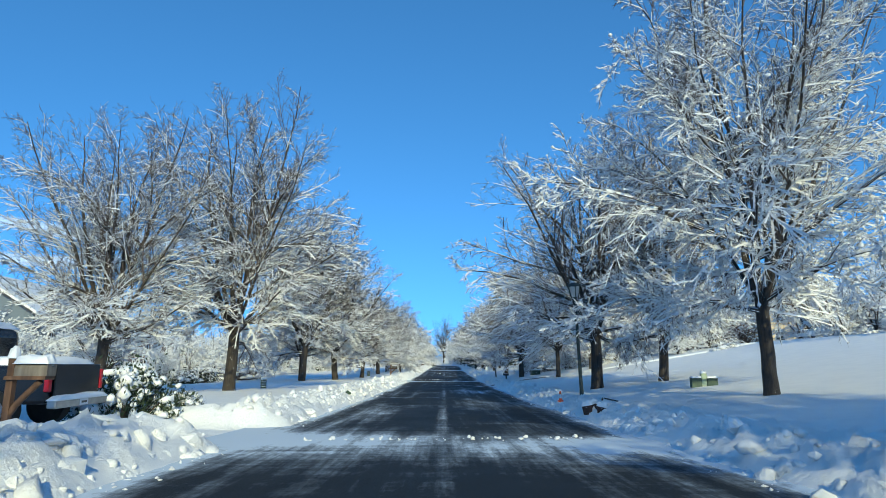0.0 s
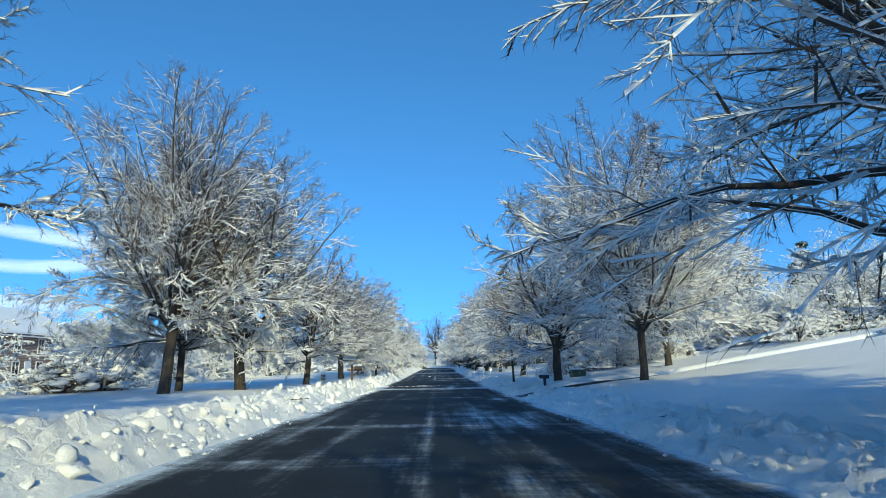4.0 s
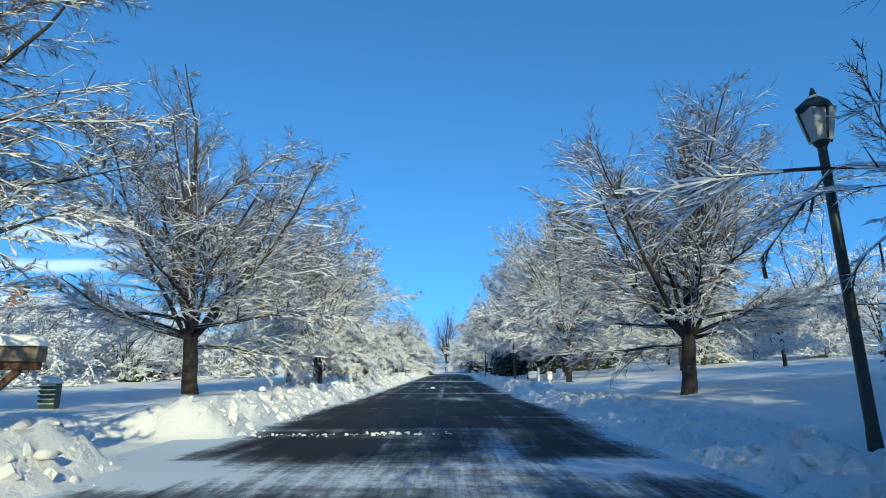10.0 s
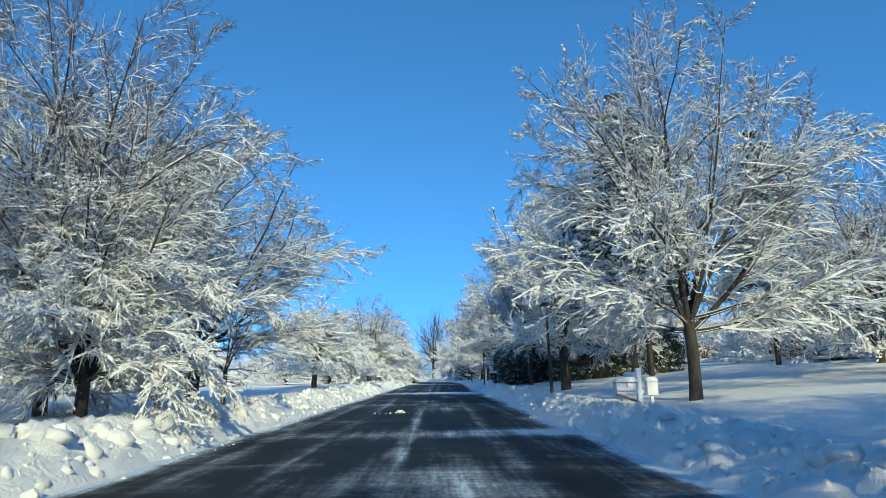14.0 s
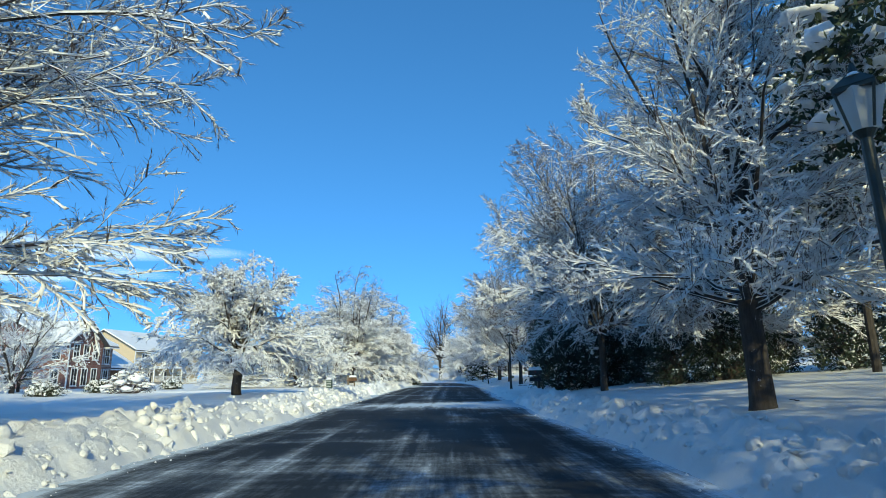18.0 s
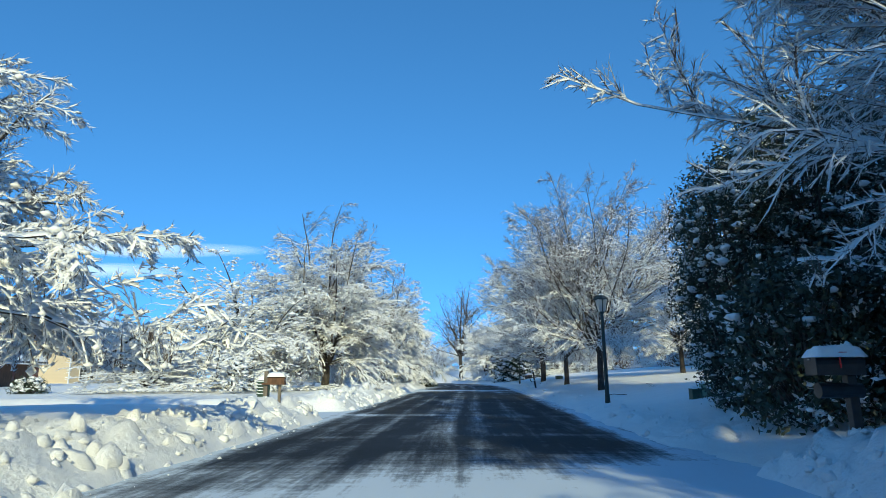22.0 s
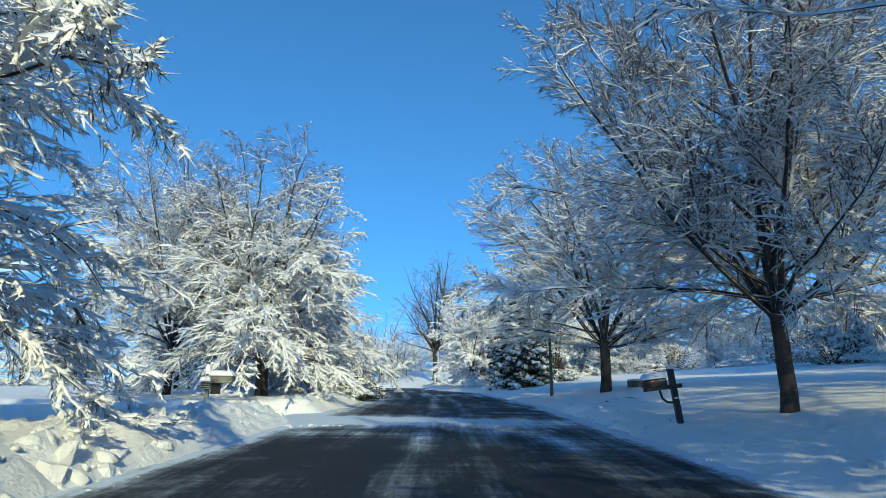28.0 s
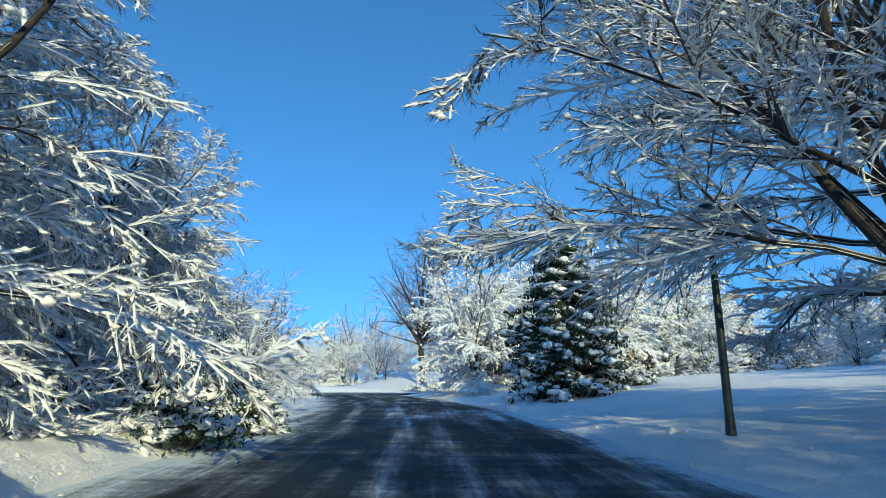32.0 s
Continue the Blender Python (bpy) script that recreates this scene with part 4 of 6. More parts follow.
# ---------------------------------------------------------------- shrubs and evergreens
def leaf_cloud(r, centres, count, spread, size, droop=0.0):
    """Many small leaf quads scattered round the centres."""
    n = len(centres) * count
    c = np.repeat(np.asarray(centres, float), count, 0) + r.normal(0, 1, (n, 3)) * np.asarray(spread)
    a, b = r.normal(0, 1, (n, 3)), r.normal(0, 1, (n, 3))
    a[:, 2] -= droop
    a /= np.linalg.norm(a, axis=1, keepdims=True)
    b -= (a * b).sum(1, keepdims=True) * a
    b /= np.linalg.norm(b, axis=1, keepdims=True)
    s = size * r.uniform(0.6, 1.4, (n, 1))
    V = np.stack([c - a * s, c + b * s * 0.4, c + a * s, c - b * s * 0.4], 1)
    return V.reshape(-1, 3), np.arange(4 * n).reshape(-1, 4)


def shrub_kind(seed, wx, wy, h, leaf, mat, snow, clumps=150, count=16, flat_top=0.0, pad=1.0, foot=1.0):
    """Meshes of a dense shrub: stems, foliage and the snow pads on it."""
    r = np.random.RandomState(seed)
    c = []
    while len(c) < clumps:
        p = r.uniform(-1, 1, 3)
        p[2] = r.rand()
        k = (abs(p[0]) ** 2 + abs(p[1]) ** 2) + (p[2] if flat_top else p[2] ** 2) ** (6 if flat_top else 1)
        if 0.35 < k < 1.0 + 0.12 * r.randn():
            k = foot + (1 - foot) * min(1.0, p[2] / 0.35)
            c.append(p * (wx * k, wy * k, h))
    c = np.array(c) + [0, 0, 0.1]
    lv, lq = leaf_cloud(r, c, count, (0.16, 0.16, 0.14), leaf)
    up = c[r.rand(len(c)) < snow]
    sv, st = blobs(up + [0, 0, 0.08], pad * (0.06 + 0.26 * r.rand(len(up)) ** 2), 0.42 if pad == 1 else 0.75, seed)
    if flat_top or mat is DRYLEAF:
        # frosted sprays over the leaves
        fv, fq = leaf_cloud(r, c[r.rand(len(c)) < 0.16] + [0, 0, 0.06], int(count * 0.7), (0.13, 0.13, 0.07), leaf * 0.9, 0.5)
        up = np.repeat(up, 2, 0) + r.normal(0, 0.1, (2 * len(up), 3))
        bv, bt = blobs(up + [0, 0, 0.05], 0.03 + 0.1 * r.rand(len(up)) ** 2, 0.6, seed)
        load = (np.concatenate([fv, bv]), fq, bt + len(fv))
    else:
        load = (sv, None, st)
    segs = [(0, 0, -0.2, *(p * 0.92), 0.03, 0.01) for p in c[::4]]
    return mesh_of("framework", *tubes(segs, 4)), mesh_of("foliage", lv, lq), mesh_of("snow_load", *load), mat


def plant_shrub(name, kind, x, y, label, category, scale=1.0, turn=0.0, group="", stretch=(1, 1, 1)):
    base = tagged(new(name), label, category, group)
    stems, leaves, snow, mat = kind
    for n, me, m in (("framework", stems, TWIG), ("foliage", leaves, mat), ("snow_load", snow, SNOW)):
        if not me.materials:
            me.materials.append(m)
            me.polygons.foreach_set("use_smooth", np.full(len(me.polygons), n == "snow_load"))
        ob = new(n, me)
        ob.parent = base
        if n != "trunk":
            tagged(ob, kind="stuff")
    base.matrix_world = pose(x, y, gz(x, y, False) - 0.06, 0, 0, turn) @ Matrix.Diagonal((scale * stretch[0], scale * stretch[1], scale * stretch[2], 1))
    return base


hedge_kind = shrub_kind(61, 1.5, 1.5, 3.2, 0.075, HOLLY, 0.28, clumps=330, count=26, flat_top=1)
tower_kind = shrub_kind(62, 1.6, 1.6, 6.6, 0.05, HOLLY, 0.6, clumps=950, count=44, flat_top=1, foot=0.5)
holly_kind = shrub_kind(63, 2.0, 2.0, 2.3, 0.06, DRYLEAF, 0.75, clumps=240, count=12)
mound_kind = shrub_kind(64, 1.3, 1.3, 1.2, 0.05, TWIG, 1.0, clumps=200, count=8)
garden_kind = shrub_kind(65, 1.2, 0.9, 0.8, 0.05, NEEDLE, 0.8, clumps=260, count=12, pad=0.55)

# dark evergreen screen beside the road, with a gap for the drive
for i, (x, y, s) in enumerate(((7.3, 134.6, 0.98), (9.4, 133.6, 1.0), (11.6, 131.8, 0.95), (11.2, 127.4, 0.82), (13.2, 126.4, 0.9), (15.4, 127.8, 0.9), (17.6, 125.4, 1.0), (9.3, 136.6, 1.05), (11.9, 136.2, 1.1))):
    plant_shrub("evergreen_hedge", hedge_kind, x, y, "dark evergreen hedge shrub flecked with snow", "hedge", s, i * 57, "evergreen screen")
for i, (x, y, s) in enumerate(((8.0, 138.3, 1.02), (9.9, 138.4, 1.24), (11.9, 138.4, 1.15))):
    plant_shrub("evergreen_tree", tower_kind, x, y, "tall columnar dark evergreen with clumps of snow", "evergreen tree", s, i * 80 + 20, "evergreen screen")
for i, (x, y, s) in enumerate(((15.2, 71.4, 0.85), (18.0, 72.0, 0.9), (12.9, 72.2, 0.7))):
    plant_shrub("holly_shrub", holly_kind, x, y, "wide brown-leaved shrub bent under snow", "shrub", s, i * 70)
plant("thicket_b", 9.3, 69.2, 0.5, 30, 0, 1.0, "rounded twiggy shrub matted with snow beside the lamp")
for x, y, s in ((14.3, 70.2, 0.72), (16.6, 70.4, 0.78), (18.8, 71.0, 0.7)):
    plant("thicket_a", x, y, s, x * 40, 0, 1.0, "arching shrub bowed under clumps of snow")
plant_shrub("rounded_shrub", mound_kind, 10.9, 71.6, "rounded twiggy shrub matted with snow", "shrub", 1.1, 120, stretch=(1.0, 1.0, 1.5))
plant_shrub("low_shrub", garden_kind, -8.4, 16.0, "snow-covered evergreen shrub beside the driveway", "shrub", 1.2, 10, stretch=(1, 1, 1.3))
plant_shrub("low_shrub", garden_kind, -7.2, 16.9, "low evergreen shrub half buried in snow", "shrub", 0.5, 100)
for x, y, s in ((-3.4, 186.3, 1.1), (-4.6, 187.6, 1.2), (-3.3, 189.6, 1.0), (-4.8, 191.8, 1.1), (-5.2, 194.2, 0.9)):
    plant_shrub("roadside_shrub", garden_kind, x, y, "low leafy shrub under a quilt of snow", "shrub", s, x * 90 + y * 7, "roadside shrubs")
R = random.Random(77)
for i in range(26):
    x, y = -R.uniform(19, 27), 24 + i * 5.2 + R.uniform(-2, 2)
    plant_shrub("garden_shrub", R.choice((mound_kind, garden_kind)), x, y, "garden shrub buried under fresh snow", "shrub", R.uniform(0.8, 1.5), R.uniform(0, 360), "garden shrubs")
for i in range(22):
    x, y = R.uniform(22, 34), 58 + i * 6.4 + R.uniform(-2, 2)
    plant_shrub("garden_shrub", R.choice((mound_kind, holly_kind)), x, y, "wild shrub weighed down with snow", "shrub", R.uniform(0.9, 1.4), R.uniform(0, 360), "garden shrubs")
for i in range(16):
    x, y = R.uniform(9, 40), R.uniform(212, 228)
    plant_shrub("field_shrub", R.choice((mound_kind, holly_kind)), x, y, "snow-laden wild shrub at the edge of the field", "shrub", R.uniform(1.0, 1.7), R.uniform(0, 360), "field shrubs")


def spruce_kind(seed, H, wide, tiers, per, base=0.35):
    """Boughs in tiers: dark needle sprays below, a snow pad along each top."""
    r = np.random.RandomState(seed)
    boughs, leaves, pads, size = [], [], [], []
    for t in range(tiers):
        f = t / (tiers - 1)
        z = base + (H - base) * f
        L = wide * (1 - f ** 2) ** 0.75 * r.uniform(0.85, 1.1) + 0.15
        for k in range(max(4, int(per * (1 - 0.55 * f)))):
            az = 2 * math.pi * (k + r.rand()) / max(4, int(per * (1 - 0.55 * f)))
            l = L * r.uniform(0.75, 1.1)
            d = np.array([math.cos(az), math.sin(az), 0])
            n = 6
            zj = z + r.uniform(-0.3, 0.3) * (1 - f)
            path = [np.array([0, 0, zj]) + d * l * s + np.array([0, 0, -0.42 * l * s ** 1.5 + 0.1 * l * s ** 3]) for s in np.linspace(0, 1, n)]
            for a, b in zip(path[:-1], path[1:]):
                boughs.append((*a, *b, 0.03, 0.015))
            for s, p in zip(np.linspace(0, 1, n)[1:], path[1:]):
                for w in (-1, 0, 1):
                    q = p + np.array([-d[1], d[0], -0.35]) * w * 0.16 * l * s
                    leaves.append(q - [0, 0, 0.06])
                    if r.rand() < 0.9 - 0.25 * abs(w):
                        pads.append(q + [r.normal(0, 0.06), r.normal(0, 0.06), 0.05])
                        size.append((0.12 + 0.14 * s) * r.uniform(0.6, 1.35) * (0.6 + 0.4 * (1 - f)))
    trunk = [(0, 0, -0.3, 0, 0, H * 0.5, 0.16, 0.09), (0, 0, H * 0.5, 0, 0, H, 0.09, 0.02)]
    lv, lq = leaf_cloud(r, leaves, 16, (0.17, 0.17, 0.08), 0.1, 0.8)
    sv, st = blobs(pads, size, 0.5, seed)
    wv, wq = joined([tubes(trunk, 8), tubes(boughs, 3)])
    return mesh_of("trunk", wv, wq), mesh_of("needles", lv, lq), mesh_of("snow_load", sv, None, st)


def plant_conifer(kind, x, y, label, scale=1.0, turn=0.0, stretch=1.0):
    base = tagged(new("conifer"), label, "conifer", "conifers")
    for n, me, m in zip(("trunk", "foliage", "snow_load"), kind, (BARK, NEEDLE, SNOW)):
        if not me.materials:
            me.materials.append(m)
            me.polygons.foreach_set("use_smooth", np.full(len(me.polygons), n == "snow_load"))
        ob = new(n, me)
        ob.parent = base
        if n != "trunk":
            tagged(ob, kind="stuff")
    base.matrix_world = pose(x, y, gz(x, y, False) - 0.05, 0, 0, turn) @ Matrix.Diagonal((scale, scale, scale * stretch, 1))
    return base


spruce = spruce_kind(81, 7.4, 2.6, 13, 13)
pine = spruce_kind(82, 15.0, 3.2, 13, 9, 5.5)
plant_conifer(spruce, 7.0, 201.0, "spruce with dark needles and thick snow on every bough", 1.0, 10)
for x, y, s, t in ((10.4, 109.9, 1.0, 0), (14.2, 118.2, 1.05, 50), (14.9, 120.4, 0.95, 140), (14.4, 129.5, 1.0, 220), (21.5, 117.0, 1.0, 130)):
    plant_conifer(pine, x, y, "tall pine with a dark bare trunk and snowy crown", s, t)
for x, y, s, t in ((44, 92, 1.3, 10), (47, 96, 1.2, 60), (41, 100, 1.15, 120)):
    plant_conifer(spruce, x, y, "snowy evergreen standing behind the gardens", s, t, 1.25)


# ---------------------------------------------------------------- street furniture
def at(ob, x, y, turn=0.0, dz=0.0, lean=(0.0, 0.0)):
    ob.matrix_world = pose(x, y, gz(x, y) + dz, lean[0], lean[1], turn)
    return ob


def street_lamp(x, y, h, lean, label):
    lamp = tagged(new("street_lamp"), label, "street lamp", "street lamps")
    part("post", cone_bm(0.085, 0.06, -0.6, h - 0.7, 14), LAMPGREEN, lamp)
    part("base_collar", cone_bm(0.11, 0.085, -0.3, 0.35, 14), LAMPGREEN, lamp)
    part("neck", cone_bm(0.055, 0.12, h - 0.72, h - 0.62, 12), LAMPGREEN, lamp)
    part("lantern_glass", cone_bm(0.15, 0.26, h - 0.62, h - 0.16, 4, pose(0, 0, 0, 0, 0, 45)), LAMPGLASS, lamp, "frosted tapered lantern glass")
    for k in range(4):
        a = radians(90 * k)
        lo, hi = Vector((0.152 * math.cos(a), 0.152 * math.sin(a), h - 0.62)), Vector((0.264 * math.cos(a), 0.264 * math.sin(a), h - 0.16))
        v, q = tubes([(*lo, *hi, 0.017, 0.017)], 6)
        put("corner_bar", mesh_of("corner_bar", v, q), LAMPGREEN, lamp)
    part("rim", cone_bm(0.29, 0.29, h - 0.17, h - 0.12, 4), LAMPGREEN, lamp)
    part("roof", cone_bm(0.3, 0.08, h - 0.12, h + 0.06, 4), LAMPGREEN, lamp, "dark pyramid roof")
    part("finial", cone_bm(0.06, 0.02, h + 0.06, h + 0.2, 10), LAMPGREEN, lamp)
    part("snow_cap", cone_bm(0.12, 0.03, h + 0.02, h + 0.1, 10), SNOW, lamp)
    lamp.matrix_world = pose(x, y, gz(x, y, False), 0, -lean)
    return lamp


for x, y, h, lean in ((5.95, 26.0, 4.95, 1.6), (5.95, 67.7, 4.9, 2.2), (5.83, 107.25, 4.1, 1.5), (6.02, 145.6, 4.05, 0.3), (6.55, 185.7, 4.3, 0.4)):
    street_lamp(x, y, h, lean, "dark green post lantern standing in the snowbank")


def mailbox_body(parent, mat, m, plate=None, sx=0.17, sy=0.48, sz=0.2, flag=True, cap=0.09):
    """A box with an arched top; its length lies along local y, its door at -y."""
    bm = bmesh.new()
    prof = [(-sx / 2, 0), (sx / 2, 0), (sx / 2, sz * 0.55)] + [(sx / 2 * math.cos(a), sz * 0.55 + sz * 0.45 * math.sin(a)) for a in (0.4, 0.9, 1.35, 1.8, 2.25, 2.75)] + [(-sx / 2, sz * 0.55)]
    rings = [[bm.verts.new((x, y, z)) for x, z in prof] for y in (-sy / 2, sy / 2)]
    n = len(prof)
    for i in range(n):
        bm.faces.new((rings[0][i], rings[0][(i + 1) % n], rings[1][(i + 1) % n], rings[1][i]))
    bm.faces.new(rings[0][::-1])
    bm.faces.new(rings[1])
    bmesh.ops.recalc_face_normals(bm, faces=bm.faces)
    bmesh.ops.transform(bm, matrix=m, verts=bm.verts)
    body = part("box", bm, mat, parent)
    bm = boxed(-sx / 2 - 0.006, -sy / 2 - 0.016, -0.004, sx / 2 + 0.006, -sy / 2 - 0.002, sz * 0.93, 0.004)
    bmesh.ops.transform(bm, matrix=m, verts=bm.verts)
    door = part("door", bm, mat, parent)
    bm = boxed(-0.02, -sy / 2 - 0.035, sz * 0.75, 0.02, -sy / 2 - 0.016, sz * 0.82, 0.003)
    bmesh.ops.transform(bm, matrix=m, verts=bm.verts)
    part("handle", bm, GREYMETAL, door)
    if flag:
        bm = boxed(sx / 2 + 0.004, -0.02, sz * 0.35, sx / 2 + 0.012, 0.0, sz * 0.95)
        box(bm, sx / 2 + 0.004, -0.02, sz * 0.95, sx / 2 + 0.012, 0.09, sz * 1.15)
        bmesh.ops.transform(bm, matrix=m, verts=bm.verts)
        part("flag", bm, REDLENS, parent, "small red signal flag")
    if plate:
        for k in (-1, 1):
            bm = boxed(-0.018 + 0.028 * k, -sy / 2 - 0.02, sz * 0.35, 0.018 + 0.028 * k - 0.008, -sy / 2 - 0.0165, sz * 0.6)
            bmesh.ops.transform(bm, matrix=m, verts=bm.verts)
            part("plate_bar", bm, WHITE, parent)
    if cap:
        bm = snow_cap(sx * 1.15, sy * 1.04, cap, sy * 7)
        bmesh.ops.transform(bm, matrix=m @ pose(0, 0, sz * 0.96), verts=bm.verts)
        part("snow_cap", bm, SNOW, parent, "thick cushion of snow")
    return body


def tube_part(name, pts, r, mat, parent, sides=8):
    v, q = tubes([(*a, *b, r, r) for a, b in zip(pts[:-1], pts[1:])], sides)
    return put(name, mesh_of(name, v, q), mat, parent)


# weathered box on a braced post at the first driveway
mb = tagged(new("mailbox"), "wooden-posted mailbox with a curved brace and deep snow cap", "mailbox", "mailboxes")
part("post", boxed(-0.055, -0.055, -0.7, 0.055, 0.055, 1.28, 0.008), WOOD, mb)
part("arm", boxed(-0.05, -0.12, 0.92, 0.62, 0.12, 0.98, 0.006), WOOD, mb)
tube_part("brace", [(0.02, 0, 0.35), (0.12, 0, 0.52), (0.28, 0, 0.7), (0.48, 0, 0.9)], 0.05, WOOD, mb)
mailbox_body(mb, OLDWOOD, pose(0.36, 0, 0.98, 0, 0, 90), sx=0.22, sy=0.52, sz=0.22, cap=0.13)
part("post_snow", snow_cap(0.13, 0.13, 0.16, 2, 6), SNOW, mb).location = (0, 0, 1.28)
at(mb, -7.0, 9.8, 0, -0.15)

# knocked-over rack of brown boxes, half buried in the bank
mb = tagged(new("mailbox_rack"), "knocked-over rack of brown metal mailboxes half buried in snow", "mailbox", "mailboxes")
for k, tip in ((-0.42, -14), (0.0, 6), (0.4, 20)):
    mailbox_body(mb, COPPER, pose(k, 0, 0.02 * k, 10, tip, 4 * k), sx=0.3, sy=0.5, sz=0.34, flag=False, cap=0.13)
part("rail", boxed(-0.66, -0.12, -0.08, 0.66, 0.16, -0.02, 0.01), OLDWOOD, mb)
part("bracket", boxed(-0.1, -0.02, 0.5, 0.36, 0.02, 0.54, 0.005, pose(0, 0.02, 0, 6, 7, 12)), BLACK, mb)
part("bracket", boxed(-0.12, -0.02, 0.4, -0.08, 0.02, 0.54, 0.005), BLACK, mb)
part("end_panel", boxed(0.6, -0.2, -0.1, 0.64, 0.2, 0.22, 0.006, pose(0, 0, 0, 0, 16, 0)), WOOD, mb)
mb.matrix_world = pose(5.07, 19.12, -0.24, -4, 3, -38)

# black box on a squared post by the cleared drive
mb = tagged(new("mailbox"), "black mailbox on a dark square post by the driveway", "mailbox", "mailboxes")
part("post", boxed(-0.07, -0.07, -0.7, 0.07, 0.07, 0.62, 0.008, pose(0, 0, 0, 0, -4, 0)), BLACK, mb)
mailbox_body(mb, BLACK, pose(-0.05, 0, 0.62, 0, 0, -100), plate=True, sx=0.2, sy=0.55, sz=0.2, cap=0.03)
part("bracket", boxed(-0.3, -0.06, 0.58, 0.2, 0.06, 0.62, 0.004), BLACK, mb)
mb.matrix_world = pose(5.6, 53.2, float(road_z(53.2)) + 0.42) @ Matrix.Scale(0.88, 4)

# wooden post with a cross arm
mb = tagged(new("mailbox"), "reddish wooden mailbox post with cross arm and diagonal brace", "mailbox", "mailboxes")
part("post", boxed(-0.075, -0.075, -0.7, 0.075, 0.075, 1.52, 0.01), WOOD, mb)
part("arm", boxed(-0.35, -0.06, 0.98, 0.72, 0.06, 1.1, 0.008), WOOD, mb)
part("brace", boxed(-0.045, -0.04, 0.0, 0.045, 0.04, 0.62, 0.006, pose(0.02, 0, 0.55, 0, 45, 0)), WOOD, mb)
mailbox_body(mb, OLDWOOD, pose(0.42, 0, 1.1, 0, 0, 90), sx=0.22, sy=0.6, sz=0.24, cap=0.12)
part("post_snow", snow_cap(0.16, 0.16, 0.1, 3, 6), SNOW, mb).location = (0, 0, 1.52)
at(mb, -5.9, 68.1, 4, -0.15)

# white box on a white post
mb = tagged(new("mailbox"), "white mailbox on a white post in the snowbank", "mailbox", "mailboxes")
part("post", boxed(-0.06, -0.06, -0.7, 0.06, 0.06, 1.15, 0.008), WHITE, mb)
part("arm", boxed(-0.62, -0.05, 0.5, 0.1, 0.05, 0.58, 0.006), WHITE, mb)
mailbox_body(mb, WHITE, pose(-0.36, 0, 0.58, 0, 0, -90), sx=0.24, sy=0.55, sz=0.24, cap=0.1)
part("lower_rail", boxed(-0.7, -0.04, 0.14, -0.04, 0.04, 0.2, 0.004, pose(0, 0, 0.1, 0, 18, 0)), OLDWOOD, mb)
at(mb, 6.1, 96.8, 4, -0.05)

# black box tucked against the hedge
mb = tagged(new("mailbox"), "black mailbox capped with snow against the dark hedge", "mailbox", "mailboxes")
part("post", boxed(-0.06, -0.06, -1.0, 0.06, 0.06, 0.98, 0.008), BLACK, mb)
mailbox_body(mb, BLACK, pose(-0.16, 0, 0.98, 0, 0, -90), sx=0.26, sy=0.62, sz=0.26, cap=0.12)
part("newspaper_tube", cone_bm(0.1, 0.1, -0.28, 0.28, 14, pose(-0.15, 0, 0.78, 0, 90, 0)), BLACK, mb)
part("post_snow", snow_cap(0.14, 0.14, 0.2, 4, 6), SNOW, mb).location = (0.02, 0, 1.2)
mb.matrix_world = pose(5.72, 130.8, 0.13)

# paired box with plate and louvred side
mb = tagged(new("mailbox"), "brown wooden mailbox between two posts with snow on top", "mailbox", "mailboxes")
part("post", boxed(-0.07, -0.07, -0.7, 0.07, 0.07, 1.25, 0.008), OLDWOOD, mb)
part("post", boxed(0.43, 0.0, -0.7, 0.53, 0.1, 0.8, 0.008), OLDWOOD, mb)
mailbox_body(mb, WOOD, pose(0.36, 0, 0.84, 0, 0, 90), plate=True, sx=0.28, sy=0.58, sz=0.24, flag=False, cap=0.13)
part("shelf", boxed(-0.12, -0.17, 0.78, 0.68, 0.17, 0.84, 0.006), WOOD, mb)
at(mb, -5.0, 139.7, 6, -0.15)
mb.matrix_world = mb.matrix_world @ Matrix.Scale(0.8, 4)

# black post box with a curled bracket, leaning
mb = tagged(new("mailbox"), "black wooden mailbox on a leaning post with curved bracket", "mailbox", "mailboxes")
part("post", boxed(-0.065, -0.065, -0.7, 0.065, 0.065, 1.12, 0.008), BLACK, mb)
part("arm", boxed(-0.72, -0.055, 0.66, 0.2, 0.055, 0.76, 0.006), BLACK, mb)
tube_part("bracket", [(-0.05, 0, 0.34), (-0.2, 0, 0.36), (-0.31, 0, 0.46), (-0.34, 0, 0.66)], 0.028, BLACK, mb)
mailbox_body(mb, BLACK, pose(-0.44, 0, 0.76, 0, 0, -90), sx=0.2, sy=0.55, sz=0.2, cap=0.12)
for k in (-1, 0, 1):
    part("plate_bar", boxed(-0.015 + 0.035 * k, -0.071, 0.42, 0.01 + 0.035 * k, -0.067, 0.47), WHITE, mb)
at(mb, 6.05, 168.2, 0, 0.12, (0, -7))
mb.matrix_world = mb.matrix_world @ Matrix.Scale(0.93, 4)

